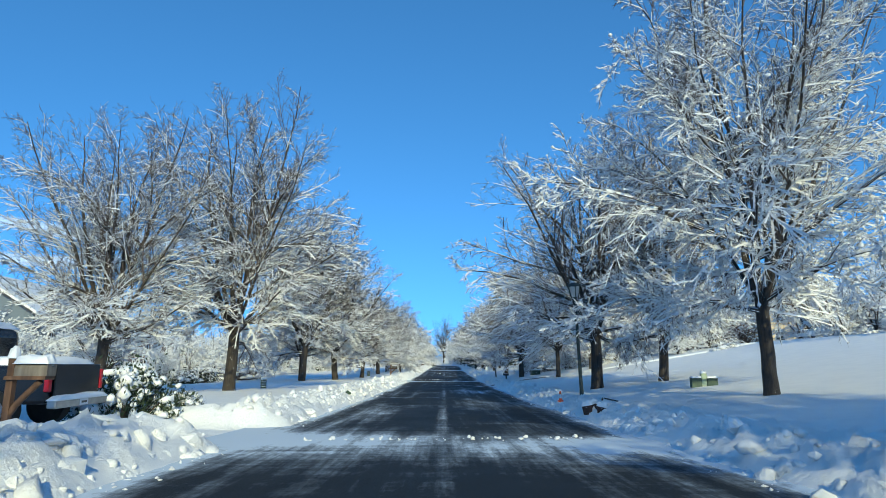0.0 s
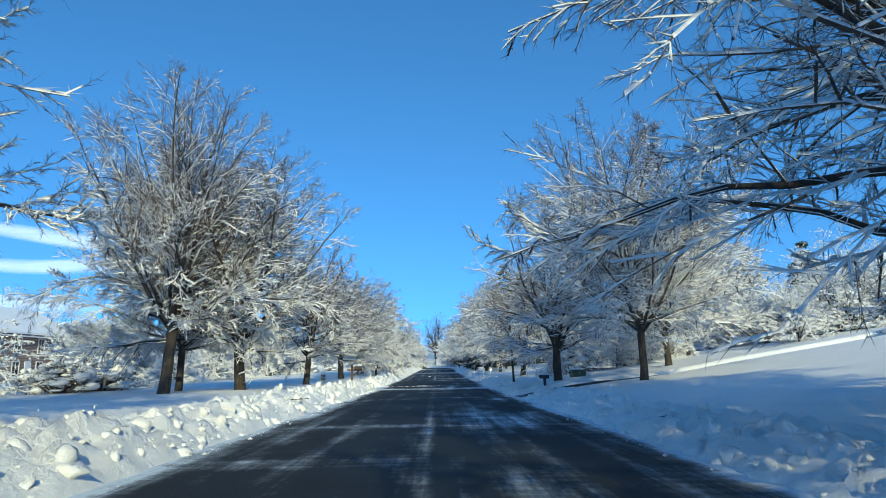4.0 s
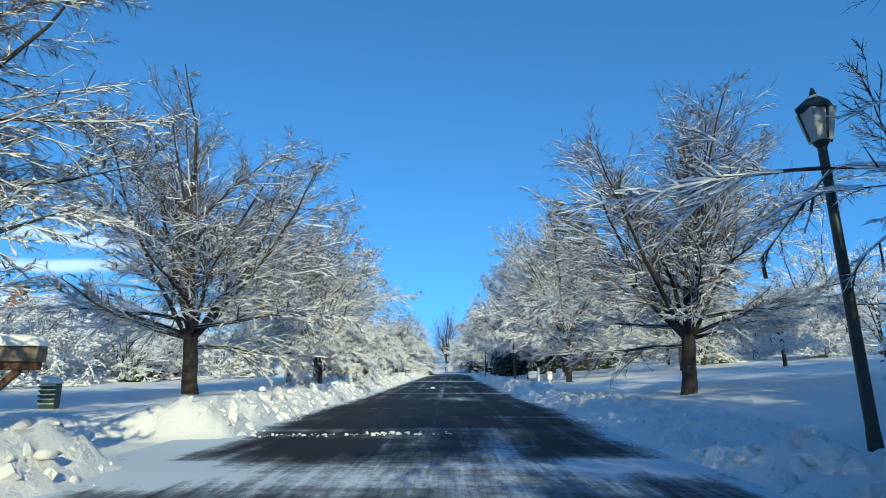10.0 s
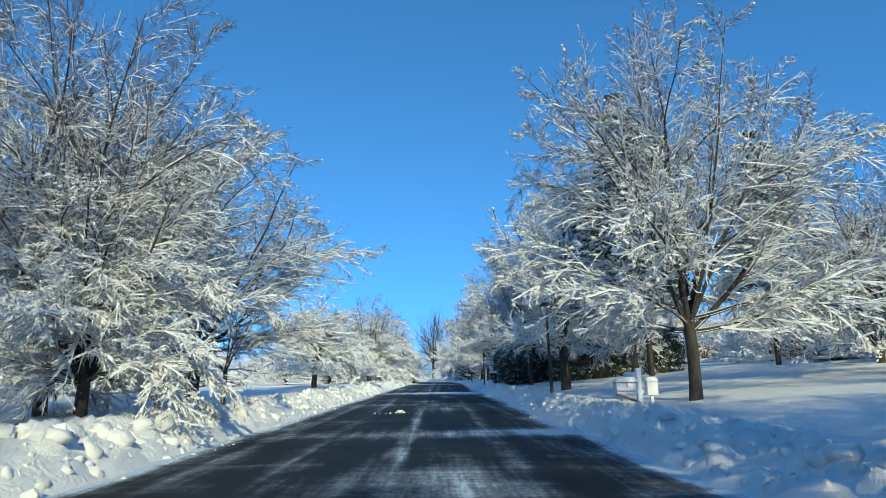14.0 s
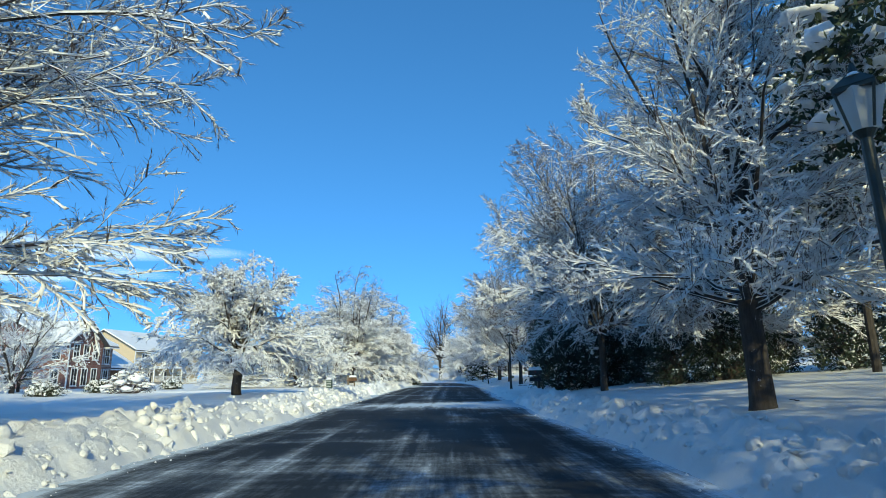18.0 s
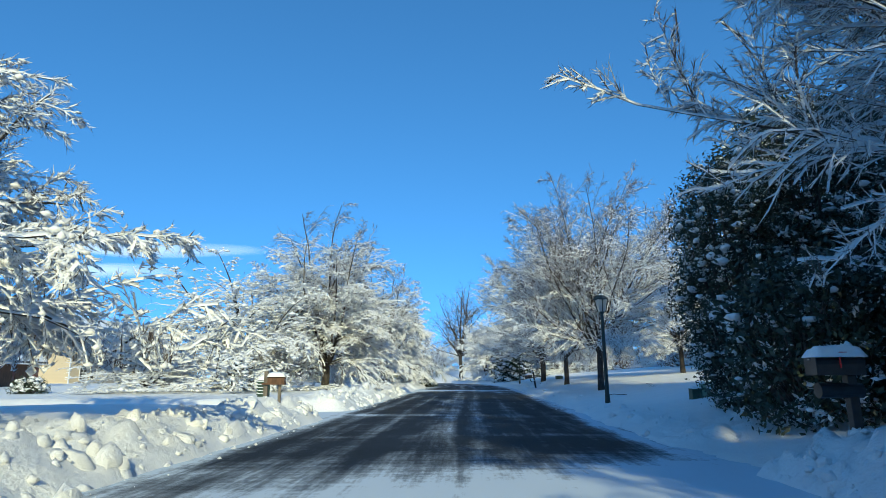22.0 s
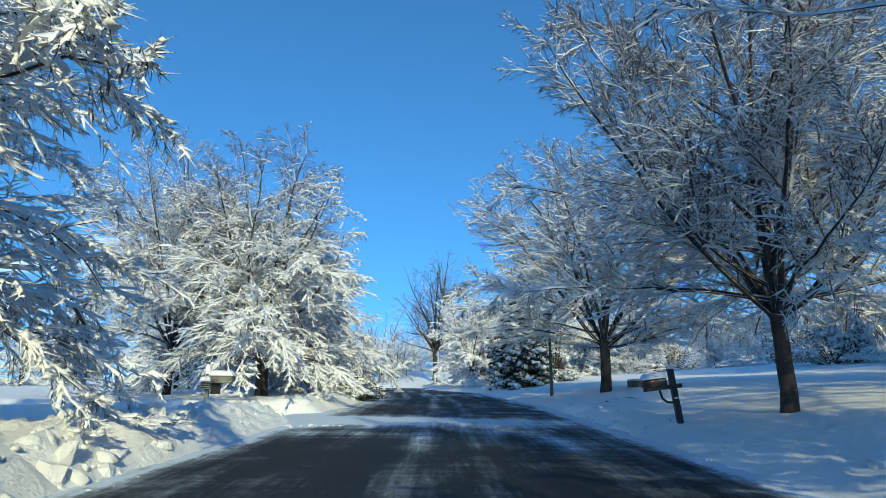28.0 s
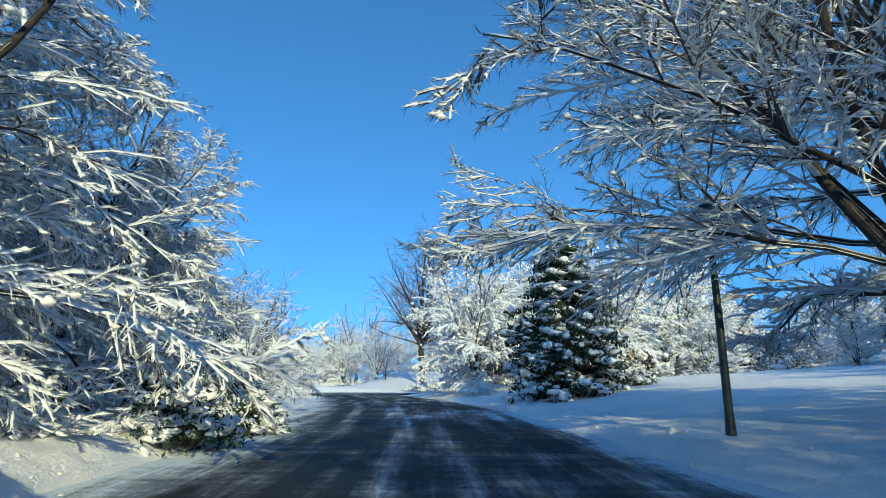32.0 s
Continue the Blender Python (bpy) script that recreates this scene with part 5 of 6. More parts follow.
# grey-green box with a louvred paper holder
mb = tagged(new("mailbox"), "grey-green wooden mailbox with louvred paper holder under fresh snow", "mailbox", "mailboxes")
part("post", boxed(-0.05, -0.05, -0.7, 0.05, 0.05, 1.02, 0.008), GREYGREEN, mb)
holder = part("paper_holder", boxed(-0.14, -0.16, 0.62, 0.12, 0.16, 0.66, 0.006), GREYGREEN, mb)
for k in range(4):
    part("louvre", boxed(-0.14, -0.16, 0.0, 0.12, 0.16, 0.022, 0.004, pose(0, 0, 0.672 + 0.045 * k, 14, 0, 0)), GREYGREEN, holder)
mailbox_body(mb, GREYGREEN, pose(0.36, 0, 0.82, 0, 0, 90), sx=0.24, sy=0.58, sz=0.17, flag=False, cap=0.1)
part("shelf", boxed(0.06, -0.13, 0.775, 0.62, 0.13, 0.815, 0.006), GREYGREEN, mb)
part("panel", boxed(0.1, -0.03, 0.5, 0.34, 0.03, 0.775, 0.005), BLACK, mb)
part("holder_snow", snow_cap(0.28, 0.32, 0.1, 7, 8), SNOW, mb).location = (-0.02, 0, 0.84)
part("post_snow", snow_cap(0.13, 0.13, 0.22, 5, 6), SNOW, mb).location = (0, 0, 1.02)
at(mb, -5.2, 170.5, 0, -0.2)

plant_shrub("low_shrub", garden_kind, 11.2, 203.5, "low shrub buried in snow beside the spruce", "shrub", 0.8, 40)


def louvre_box(x, y, turn, s=1.0):
    ob = tagged(new("louvred_box"), "green louvred utility box with snow on its slats", "utility box", "utility boxes")
    part("body", boxed(-0.17, -0.17, -0.5, 0.17, 0.17, 0.62, 0.012), BOXGREEN, ob)
    for k in range(5):
        part("slat", boxed(-0.19, -0.215, 0.06 + 0.11 * k, 0.19, -0.165, 0.11 + 0.11 * k, 0.004, pose(0, 0, 0, 0, 0, 0)), BOXGREEN, ob)
        part("slat_snow", boxed(-0.18, -0.21, 0.11 + 0.11 * k, 0.18, -0.17, 0.135 + 0.11 * k, 0.008), SNOW, ob)
    part("snow_cap", snow_cap(0.36, 0.36, 0.12, x), SNOW, ob).location = (0, 0, 0.62)
    ob.matrix_world = pose(x, y, gz(x, y), 0, 0, turn) @ Matrix.Scale(s, 4)
    return ob


louvre_box(-10.2, 34.4, 12, 0.85)
louvre_box(-9.2, 74.6, 10, 1.0)
louvre_box(-7.7, 147.7, -6, 1.1)


def pedestal_group(x, y, turn, size):
    ob = tagged(new("utility_pedestal"), "pale green utility pillar between two low green cabinets", "utility pedestal", "utility boxes")
    part("pillar", boxed(-0.13, -0.13, -0.5, 0.13, 0.13, 0.62, 0.03), PALEGREEN, ob, "pale green square pillar")
    for k in (-1, 1):
        cab = part("cabinet", boxed(0.36 * k - 0.24, -0.18, -0.5, 0.36 * k + 0.24, 0.2, 0.36, 0.02), BOXGREEN, ob, "dark green low cabinet")
        part("lid", boxed(0.36 * k - 0.25, -0.19, 0.36, 0.36 * k + 0.25, 0.21, 0.4, 0.01), BOXGREEN, cab)
        part("snow_cap", snow_cap(0.46, 0.36, 0.08, k + x), SNOW, cab).location = (0.36 * k, 0, 0.4)
    part("snow_cap", snow_cap(0.26, 0.26, 0.12, x), SNOW, ob).location = (0, 0, 0.62)
    ob.matrix_world = pose(x, y, gz(x, y), 0, 0, turn) @ Matrix.Scale(size, 4)
    return ob


pedestal_group(10.05, 23.3, -8, 0.8)
pedestal_group(8.4, 142.6, 6, 0.7)

ub = tagged(new("utility_box"), "small dark green utility box beside the tree", "utility box", "utility boxes")
part("body", boxed(-0.32, -0.25, -0.3, 0.32, 0.25, 0.32, 0.03), BOXGREEN, ub)
part("snow_cap", snow_cap(0.6, 0.48, 0.06, 3), SNOW, ub).location = (0, 0, 0.32)
at(ub, 10.4, 184.3, 8)

ub = tagged(new("utility_box"), "dark green utility cabinet between the tree and the shrubs", "utility box", "utility boxes")
body = part("body", boxed(-0.45, -0.4, -0.3, 0.45, 0.4, 0.55, 0.03), BOXGREEN, ub)
part("lid", boxed(-0.48, -0.43, 0.55, 0.48, 0.43, 0.61, 0.02), BOXGREEN, ub)
part("latch", boxed(-0.03, -0.42, 0.3, 0.03, -0.4, 0.42, 0.004), GREYMETAL, ub)
part("snow_cap", snow_cap(0.9, 0.8, 0.1, 8), SNOW, ub).location = (0, 0, 0.61)
at(ub, 9.9, 64.6, 6, -0.15)

ub = tagged(new("utility_box"), "white box on a short stake in the snow", "utility box", "utility boxes")
part("stake", boxed(-0.04, -0.04, -0.5, 0.04, 0.04, 0.5, 0.005), WHITE, ub)
part("body", boxed(-0.16, -0.12, 0.3, 0.16, 0.12, 0.72, 0.015), WHITE, ub)
part("snow_cap", snow_cap(0.34, 0.26, 0.1, 3), SNOW, ub).location = (0, 0, 0.72)
at(ub, 7.1, 98.7)
ub = tagged(new("utility_box"), "pale utility box in the snow under the pines", "utility box", "utility boxes")
part("body", boxed(-0.2, -0.2, -0.3, 0.2, 0.2, 0.6, 0.02), WHITE, ub)
part("snow_cap", snow_cap(0.42, 0.42, 0.1, 5), SNOW, ub).location = (0, 0, 0.6)
at(ub, 9.4, 107.7, 10)

# broken twigs lying on the snow
R = random.Random(5)
for x, y, turn, long in ((7.8, 178.7, 80, 0.5), (8.2, 177.5, 95, 0.9), (7.1, 177.8, 60, 0.4), (-4.4, 43.3, 50, 0.7), (-4.9, 44.5, 110, 0.5), (4.9, 36.5, 20, 0.4), (8.9, 114.6, 75, 0.45), (10.2, 153.8, 100, 0.4), (9.5, 151.9, 20, 0.5), (7.6, 148.8, 170, 0.7)):
    twig = tagged(new("fallen_twig"), "dark broken twig lying on the snow", "twig", "fallen twigs")
    way = [(long * k / 4, 0.05 * long * R.uniform(-1, 1), 0.015 + 0.02 * R.random()) for k in range(5)]
    tube_part("stem", way, 0.012, BARK, twig, 5)
    tube_part("side_shoot", [way[2], (way[2][0] + 0.12 * long, 0.16 * long, 0.04), (way[2][0] + 0.28 * long, 0.24 * long, 0.05)], 0.007, BARK, twig, 4)
    at(twig, x, y, turn)

for x, y in ((-5.9, 80.8),):
    lantern = tagged(new("garden_lantern"), "low green garden lantern under a dome of snow", "garden lantern", "garden lanterns")
    part("stake", cone_bm(0.03, 0.05, -0.4, 0.12, 10), BOXGREEN, lantern)
    part("shade", cone_bm(0.07, 0.14, 0.1, 0.2, 16), BOXGREEN, lantern, "dark green round shade")
    bm = bmesh.new()
    bmesh.ops.create_icosphere(bm, subdivisions=3, radius=0.13)
    for v in bm.verts:
        v.co.z = 0.2 + (v.co.z * 1.1 if v.co.z > 0 else v.co.z * 0.05)
    part("snow_cap", bm, SNOW, lantern, "tall dome of snow")
    at(lantern, x, y, 0, 0.03)

shard = part("plastic_shard", boxed(-0.12, -0.015, -0.16, 0.12, 0.015, 0.12, 0.004, pose(0, 0, 0, 20, 34, 0)), BOXGREEN)
tagged(shard, "dark green broken plastic panel stuck in the snowbank", "plastic shard")
shard.matrix_world = pose(-4.55, 29.0, gz(-4.55, 29.0) + 0.05, 0, 0, 15)

cone = tagged(new("marker_cone"), "slim orange and white marker cone on the snowbank", "traffic cone")
part("base", boxed(-0.1, -0.1, -0.05, 0.1, 0.1, 0.02, 0.01), ORANGE, cone)
for k, (z0, z1, m) in enumerate(((0.0, 0.09, ORANGE), (0.09, 0.24, WHITE), (0.24, 0.36, ORANGE))):
    part("sleeve", cone_bm(0.07 - 0.1 * z0, 0.07 - 0.1 * z1, z0, z1, 16), m, cone)
at(cone, 4.6, 23.8, 0, 0.0)

# ---------------------------------------------------------------- pickup truck on the driveway
truck = tagged(new("pickup_truck"), "black pickup truck backed up to the street, snow on its bumper", "pickup truck")
bm = boxed(-5.2, -0.95, 0.55, -3.0, 0.95, 1.15, 0.12)
part("bonnet", bm, CAR, truck)
part("cab", boxed(-3.3, -0.92, 0.5, -1.7, 0.92, 1.95, 0.18), CAR, truck)
part("bed", boxed(-1.75, -0.95, 0.5, -0.04, 0.95, 1.2, 0.06), CAR, truck)
part("tailgate", boxed(-0.05, -0.8, 0.62, 0.02, 0.8, 1.22, 0.02), CAR, truck)
for s in (-1, 1):
    part("tail_light", boxed(-0.06, 0.93 * s - 0.1, 0.72, 0.03, 0.93 * s + 0.02, 1.12, 0.02), REDLENS, truck, "red tail light")
    part("side_window", boxed(-3.0, 0.925 * s - 0.01, 1.3, -1.95, 0.925 * s + 0.01, 1.75, 0.03), PANE, truck)
    for x in (-4.3, -0.95):
        wheel = part("wheel", cone_bm(0.38, 0.38, -0.13, 0.13, 24, pose(x, 0.84 * s, 0.38, 90, 0, 0)), RUBBER, truck)
        part("rim", cone_bm(0.22, 0.2, -0.02, 0.02, 16, pose(x, 0.98 * s, 0.38, 90, 0, 0)), GREYMETAL, wheel)
part("rear_window", boxed(-1.74, -0.7, 1.3, -1.68, 0.7, 1.78, 0.03), PANE, truck)
part("bumper", boxed(-0.02, -0.95, 0.42, 0.16, 0.95, 0.58, 0.03), GREYMETAL, truck)
part("bumper_snow", snow_cap(0.2, 1.8, 0.08, 2, 14), SNOW, truck).location = (0.07, 0, 0.58)
part("number_plate", boxed(0.161, -0.15, 0.44, 0.168, 0.15, 0.56), WHITE, truck)
part("plate_bar", boxed(0.169, -0.1, 0.48, 0.172, 0.1, 0.52), BLACK, truck)
for name, c in (("cab_snow", (-2.5, 0, 1.95, 1.4, 1.7)), ("bed_snow", (-0.9, 0, 1.2, 1.5, 1.7))):
    part(name, snow_cap(c[3], c[4], 0.16, 5, 12), SNOW, truck).location = c[:3]
truck.matrix_world = pose(-8.1, 13.4, gz(-9.5, 13.4, False) + 0.2, 0, 0, 4) @ Matrix.Scale(1.12, 4)


# ---------------------------------------------------------------- houses
def window(house, x, y, z, w, h, face, mat=WHITE, cols=2, rows=2):
    """A sash window on a wall facing +x ('x') or -y ('y') of the house's own axes."""
    turn = pose(x, y, z, 0, 0, 90 if face == "x" else 0)
    bm = bmesh.new()
    for a in ((-w / 2 - 0.07, -h / 2 - 0.07, w / 2 + 0.07, -h / 2), (-w / 2 - 0.07, h / 2, w / 2 + 0.07, h / 2 + 0.09), (-w / 2 - 0.07, -h / 2, -w / 2, h / 2), (w / 2, -h / 2, w / 2 + 0.07, h / 2)):
        box(bm, a[0], -0.07, a[1], a[2], 0.06, a[3])
    bmesh.ops.transform(bm, matrix=turn, verts=bm.verts)
    win = part("window_frame", bm, mat, house)
    bm = boxed(-w / 2, -0.012, -h / 2, w / 2, 0.0, h / 2)
    bmesh.ops.transform(bm, matrix=turn, verts=bm.verts)
    part("pane", bm, PANE, win)
    for k in range(1, cols):
        bm = boxed(-w / 2 + w * k / cols - 0.02, -0.035, -h / 2, -w / 2 + w * k / cols + 0.02, -0.012, h / 2)
        bmesh.ops.transform(bm, matrix=turn, verts=bm.verts)
        part("glazing_bar", bm, mat, win)
    for k in range(1, rows):
        bm = boxed(-w / 2, -0.04, -h / 2 + h * k / rows - 0.02, w / 2, -0.014, -h / 2 + h * k / rows + 0.02)
        bmesh.ops.transform(bm, matrix=turn, verts=bm.verts)
        part("glazing_bar", bm, mat, win)
    bm = boxed(-w / 2 - 0.1, -0.12, -h / 2 - 0.12, w / 2 + 0.1, 0.02, -h / 2 - 0.07)
    bmesh.ops.transform(bm, matrix=turn, verts=bm.verts)
    part("sill", bm, mat, win)


def gable_block(house, x0, y0, x1, y1, z0, eave, ridge, mat, along="y", over=0.45):
    """Walls with gables under a pitched roof; along: the ridge's axis."""
    bm = bmesh.new()
    if along == "y":
        prof = [(x0, z0), (x1, z0), (x1, eave), ((x0 + x1) / 2, ridge), (x0, eave)]
        rings = [[bm.verts.new((x, y, z)) for x, z in prof] for y in (y0, y1)]
    else:
        prof = [(y0, z0), (y1, z0), (y1, eave), ((y0 + y1) / 2, ridge), (y0, eave)]
        rings = [[bm.verts.new((x, y, z)) for y, z in prof] for x in (x0, x1)]
    for i in range(5):
        bm.faces.new((rings[0][i], rings[0][(i + 1) % 5], rings[1][(i + 1) % 5], rings[1][i]))
    bm.faces.new(rings[0])
    bm.faces.new(rings[1])
    bmesh.ops.recalc_face_normals(bm, faces=bm.faces)
    part("wall", bm, mat, house)
    half = (x1 - x0) / 2 if along == "y" else (y1 - y0) / 2
    rise = ridge - eave
    for s in (-1, 1):
        for name, m, up, t, o in (("roof", SHINGLE, 0.02, 0.12, over), ("roof_snow", SNOW, 0.145, 0.2, over - 0.06)):
            k = rise / half
            lo, hi = half + o, 0.0
            a, b = (y0 - o, y1 + o) if along == "y" else (x0 - o, x1 + o)
            bm = bmesh.new()
            nn = 14 if name == "roof_snow" else 1
            grid = []
            for i in range(nn + 1):
                f = i / nn
                row = []
                for u, z in ((lo, ridge - k * lo + up), (hi, ridge + up), (hi, ridge + up + t), (lo, ridge - k * lo + up + t)):
                    c = a + (b - a) * f
                    wob = 0.05 * noise.noise((c * 0.6, u, s)) if name == "roof_snow" and z > ridge - k * u + up + 0.1 else 0
                    row.append(bm.verts.new(((x0 + x1) / 2 + s * u, c, z + wob) if along == "y" else (c, (y0 + y1) / 2 + s * u, z + wob)))
                grid.append(row)
            for i in range(nn):
                for j in range(4):
                    bm.faces.new((grid[i][j], grid[i][(j + 1) % 4], grid[i + 1][(j + 1) % 4], grid[i + 1][j]))
            bm.faces.new(grid[0])
            bm.faces.new(grid[-1])
            bmesh.ops.recalc_face_normals(bm, faces=bm.faces)
            part(name, bm, m, house)
        z = ridge - rise / half * (half + over)
        if along == "y":
            u = (x0 + x1) / 2 + s * (half + over)
            bm = boxed(u - 0.05, y0 - over, z - 0.1, u + 0.05, y1 + over, z + 0.02)
        else:
            u = (y0 + y1) / 2 + s * (half + over)
            bm = boxed(x0 - over, u - 0.05, z - 0.1, x1 + over, u + 0.05, z + 0.02)
        part("gutter", bm, WHITE, house)


def chimney(house, x, y, z0, z1, mat=BRICK):
    part("chimney", boxed(x - 0.45, y - 0.35, z0, x + 0.45, y + 0.35, z1, 0.02), mat, house)
    part("chimney_cap", boxed(x - 0.52, y - 0.42, z1, x + 0.52, y + 0.42, z1 + 0.12, 0.02), STONE, house)


def porch(house, x0, x1, y0, y1, h, posts):
    part("porch_roof", boxed(x0, y0, h, x1, y1, h + 0.14, 0.02), WHITE, house)
    part("porch_snow", snow_cap(x1 - x0, y1 - y0, 0.26, 4, 14), SNOW, house).location = ((x0 + x1) / 2, (y0 + y1) / 2, h + 0.14)
    part("porch_floor", boxed(x0, y0, 0.0, x1, y1, 0.35), STONE, house)
    for k in range(posts):
        y = y0 + 0.15 + (y1 - y0 - 0.3) * k / (posts - 1)
        part("porch_post", boxed(x1 - 0.22, y - 0.08, 0.35, x1 - 0.06, y + 0.08, h, 0.01), WHITE, house)
    part("handrail", boxed(x1 - 0.18, y0 + 0.2, 1.2, x1 - 0.1, y1 - 0.2, 1.27), WHITE, house)
    n = int((y1 - y0) / 0.22)
    for k in range(n):
        y = y0 + 0.3 + (y1 - y0 - 0.6) * k / (n - 1)
        part("baluster", boxed(x1 - 0.16, y - 0.02, 0.4, x1 - 0.12, y + 0.02, 1.2), WHITE, house)


def place(house, x, y, turn, dz=0.0):
    house.matrix_world = pose(x, y, gz(x, y, False) + dz, 0, 0, turn)
    return house


# brick house with a projecting gable
h = tagged(new("house"), "two-storey red brick house with white-trimmed windows and snowy roof", "house", "houses")
gable_block(h, -9, -2, 0, 7.4, -0.6, 4.6, 6.7, BRICK, "y")
gable_block(h, -6.5, 7.4, -0.6, 12.5, -0.6, 2.3, 4.1, BRICK, "y")
gable_block(h, -3.0, -2.6, 2.4, 2.4, -0.6, 4.5, 6.4, BRICK, "x")
for y, z, w, hh in ((-1.5, 3.55, 0.75, 1.35), (-0.1, 3.55, 0.75, 1.35), (1.3, 3.55, 0.75, 1.35), (-1.5, 1.1, 0.75, 1.6), (-0.1, 1.1, 0.75, 1.6), (1.3, 1.1, 0.75, 1.6)):
    window(h, 2.4, y, z, w, hh, "x")
for y in (4.3, 5.4, 6.5):
    for z in (3.4, 1.1):
        window(h, 0.0, y, z, 0.7, 1.55, "x")
for y in (8.9, 10.9):
    part("garage_door", boxed(-0.62, y - 0.85, -0.2, -0.55, y + 0.85, 1.9, 0.01), WOOD, h)
for x, z in ((1.2, 3.5), (-1.4, 3.5), (1.2, 1.1), (-1.4, 1.1)):
    window(h, x, -2.6, z, 0.85, 1.4, "y")
for x in (-4.2, -6.6):
    for z in (3.5, 1.1):
        window(h, x, -2.0, z, 0.85, 1.4, "y")
part("front_door", boxed(0.0, 2.75, 0.0, 0.08, 3.7, 2.1, 0.01), WHITE, h)
part("downpipe", boxed(2.4, -2.55, 0, 2.5, -2.45, 4.4), WHITE, h)
place(h, -37.4, 162.0, -6)

# cream house behind it
h = tagged(new("house"), "cream-sided house with a gable wall in full sun and snowy roof", "house", "houses")
gable_block(h, -6.5, -1, 5, 15, -0.6, 5.2, 8.2, CREAM, "y")
part("corner_board", boxed(4.93, -1.03, -0.5, 5.03, -0.9, 5.1), WHITE, h)
for y in (1.0, 2.6, 6, 10):
    for z in (3.9, 1.2):
        window(h, 5.0, y, z, 1.0, 1.5, "x")
porch(h, 5, 7, 1, 8, 2.4, 4)
place(h, -50.5, 194.35, -12)

# blue-grey house with a porch, seen between the first trees
h = tagged(new("house"), "blue-grey house with columned porch behind snowy shrubs", "house", "houses")
gable_block(h, -9, -8, 0, 8, -0.6, 5.2, 8.0, SLATE, "y")
for y in (-5.5, -2.5, 2.5, 5.5):
    window(h, 0, y, 3.9, 0.95, 1.4, "x")
    window(h, 0, y, 1.5, 0.95, 1.5, "x")
for x in (-6.5, -2.5):
    for z in (3.9, 1.4):
        window(h, x, -8, z, 0.9, 1.4, "y")
part("front_door", boxed(0, -0.5, 0.35, 0.07, 0.5, 2.45, 0.01), WHITE, h)
porch(h, 0, 2.2, -6, 6, 2.7, 5)
place(h, -31.0, 52.0, 4)

# tan house with a porch
h = tagged(new("house"), "tan-sided house with white porch railing and snowy roof", "house", "houses")
gable_block(h, -9, -7, 0, 9, -0.6, 3.4, 6.2, TAN, "y")
for y in (-5.2, -2.6, 3.0, 6.2):
    window(h, 0, y, 1.6, 1.0, 1.4, "x")
for x in (-6.5, -2.5):
    window(h, x, -7, 1.6, 0.95, 1.4, "y")
part("front_door", boxed(0, -0.1, 0.35, 0.07, 0.85, 2.4, 0.01), WHITE, h)
porch(h, 0, 2.4, -6.6, 4, 2.5, 5)
chimney(h, -4, -7.4, -0.5, 7.0)
place(h, -28.5, 112.0, 3)

h = tagged(new("house"), "brick and tan house glimpsed through snowy branches", "house", "houses")
gable_block(h, -9, -7, 0, 7, -0.6, 4.9, 7.6, BRICK, "y")
for y in (-4.8, -1.8, 1.8, 4.8):
    for z in (3.7, 1.3):
        window(h, 0, y, z, 0.95, 1.4, "x")
for x in (-6.5, -2.5):
    for z in (3.7, 1.3):
        window(h, x, -7, z, 0.95, 1.4, "y")
part("front_door", boxed(0, -0.5, 0, 0.07, 0.5, 2.1, 0.01), WHITE, h)
place(h, -42.0, 86.5, 0)

# cream house up the slope on the other side
h = tagged(new("house"), "pale yellow house up the slope behind snowy trees", "house", "houses")
gable_block(h, -6, -5, 6, 6, -0.6, 4.8, 7.4, CREAM, "x")
for x in (-4, -1.3, 1.3, 4):
    for z in (3.5, 1.2):
        window(h, x, -5, z, 0.95, 1.35, "y")
part("front_door", boxed(-0.5, -5.07, 0, 0.5, -5, 2.1, 0.01), WHITE, h)
chimney(h, 3, 1, 5.0, 8.4)
place(h, 47.5, 78.0, -18)
h = tagged(new("garden_shed"), "dark timber shed with a snowy roof on the slope", "shed")
gable_block(h, -2.5, -2, 2.5, 2, -0.4, 2.3, 3.5, SLATE, "x", 0.3)
part("shed_door", boxed(-0.6, -2.06, 0, 0.6, -2.0, 1.95, 0.01), OLDWOOD, h)
place(h, 44.0, 58.0, -10)


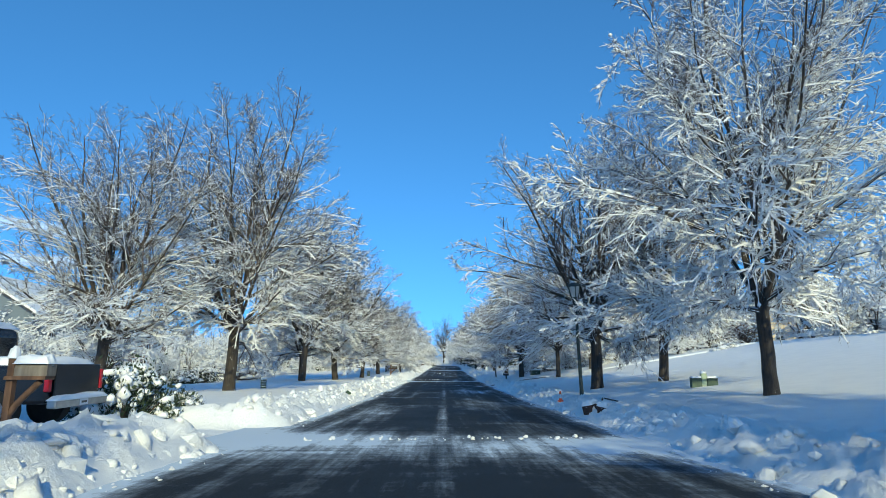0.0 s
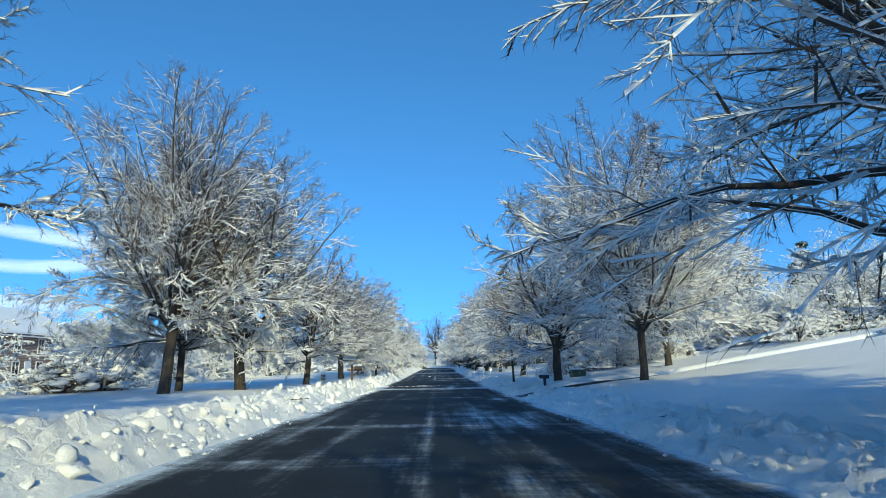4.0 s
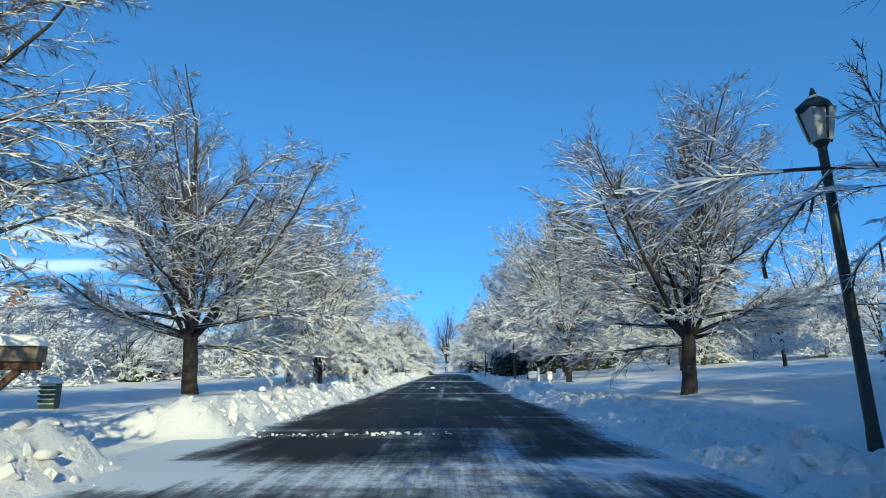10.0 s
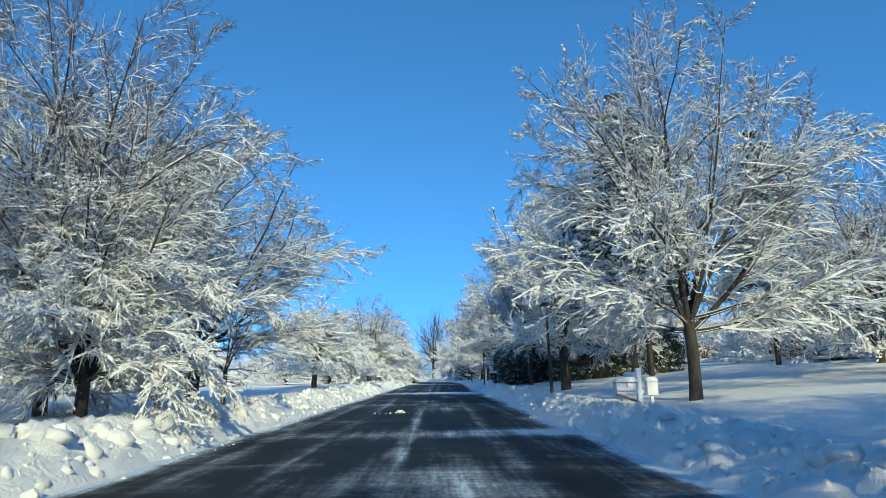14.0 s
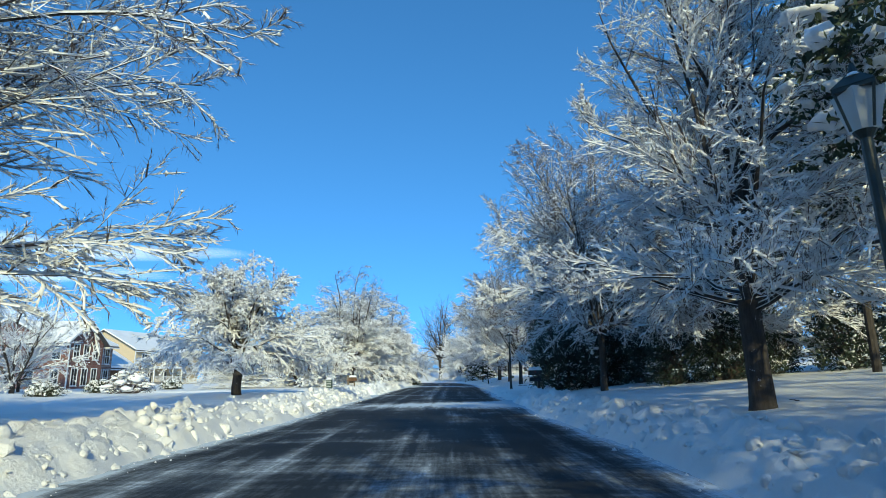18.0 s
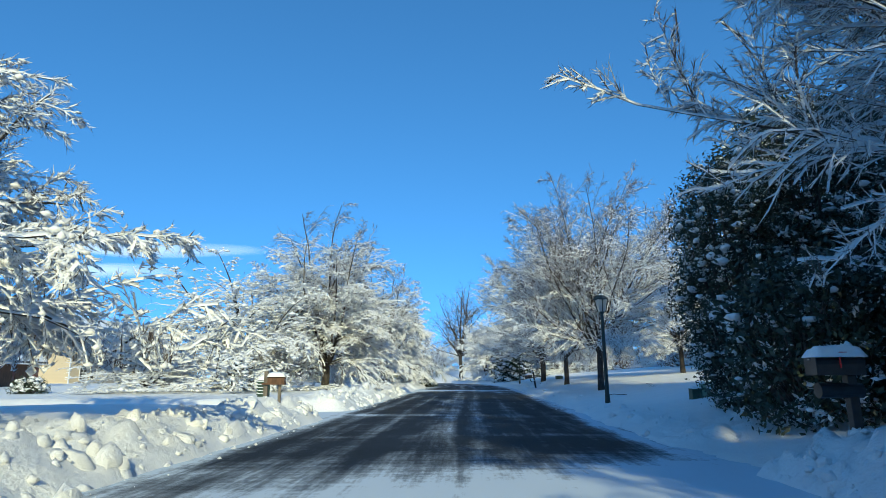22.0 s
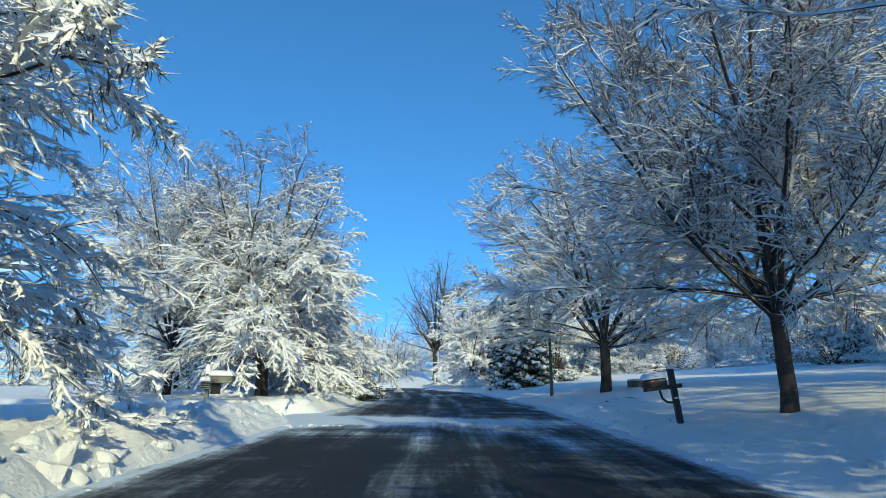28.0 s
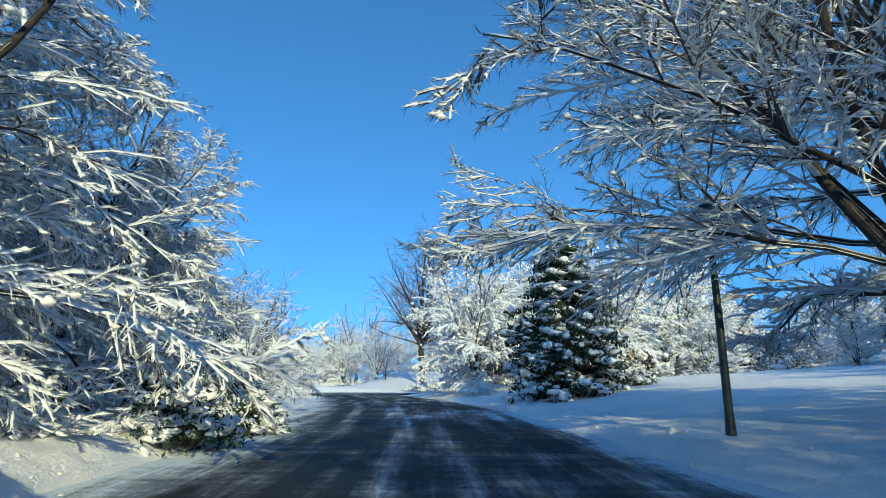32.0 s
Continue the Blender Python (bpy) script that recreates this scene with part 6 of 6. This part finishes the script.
# ---------------------------------------------------------------- thin clouds low in the sky
def cloud_material():
    m, nt, b = material("thin_cloud", 1.0)
    out = nt.nodes["Material Output"]
    nt.nodes.remove(b)
    clear, lit, mix = nt.nodes.new("ShaderNodeBsdfTransparent"), nt.nodes.new("ShaderNodeBsdfDiffuse"), nt.nodes.new("ShaderNodeMixShader")
    lit.inputs[0].default_value = (0.95, 0.96, 0.98, 1)
    at_ = nt.nodes.new("ShaderNodeAttribute")
    at_.attribute_name = "thickness"
    n = noise_of(nt, 0.012, 5, (0.5, 1, 3))
    fac = ramp(nt, math_of(nt, "MULTIPLY", at_.outputs["Fac"], math_of(nt, "ADD", n, 0.35)), [(0.12, (0, 0, 0)), (0.9, (0.42, 0.42, 0.42))])
    nt.links.new(fac, mix.inputs[0])
    nt.links.new(clear.outputs[0], mix.inputs[1])
    nt.links.new(lit.outputs[0], mix.inputs[2])
    nt.links.new(mix.outputs[0], out.inputs[0])
    return m


CLOUD = cloud_material()
for cx, cz, half, thick, lean in ((-800, 300, 430, 22, -0.1), (-880, 240, 340, 20, -0.06), (-960, 150, 280, 22, -0.04)):
    us, vs = np.linspace(-1, 1, 41), np.linspace(-1, 1, 9)
    U, V = np.meshgrid(us, vs)
    U, V = U.ravel(), V.ravel()
    taper = (1 - np.abs(U) ** 2.2)
    X = cx + U * half
    Z = cz + V * thick * (0.35 + 0.65 * taper) + lean * U * half + 6 * np.sin(U * 4 + cx)
    idx = np.arange(U.size).reshape(9, 41)
    q = np.stack([idx[:-1, :-1], idx[:-1, 1:], idx[1:, 1:], idx[1:, :-1]], -1).reshape(-1, 4)
    me = mesh_of("cloud", np.stack([X, 1350 + 30 * np.cos(U * 3), Z], -1), q)
    a = me.attributes.new("thickness", "FLOAT", "POINT")
    a.data.foreach_set("value", (np.clip(taper, 0, 1) * (1 - V ** 2) * 1.25).astype(np.float32))
    ob = put("cloud", me, CLOUD, smooth=True)
    ob.visible_shadow = False
    tagged(ob, "thin white streak of cloud low over the horizon", "cloud", "clouds", "structure")
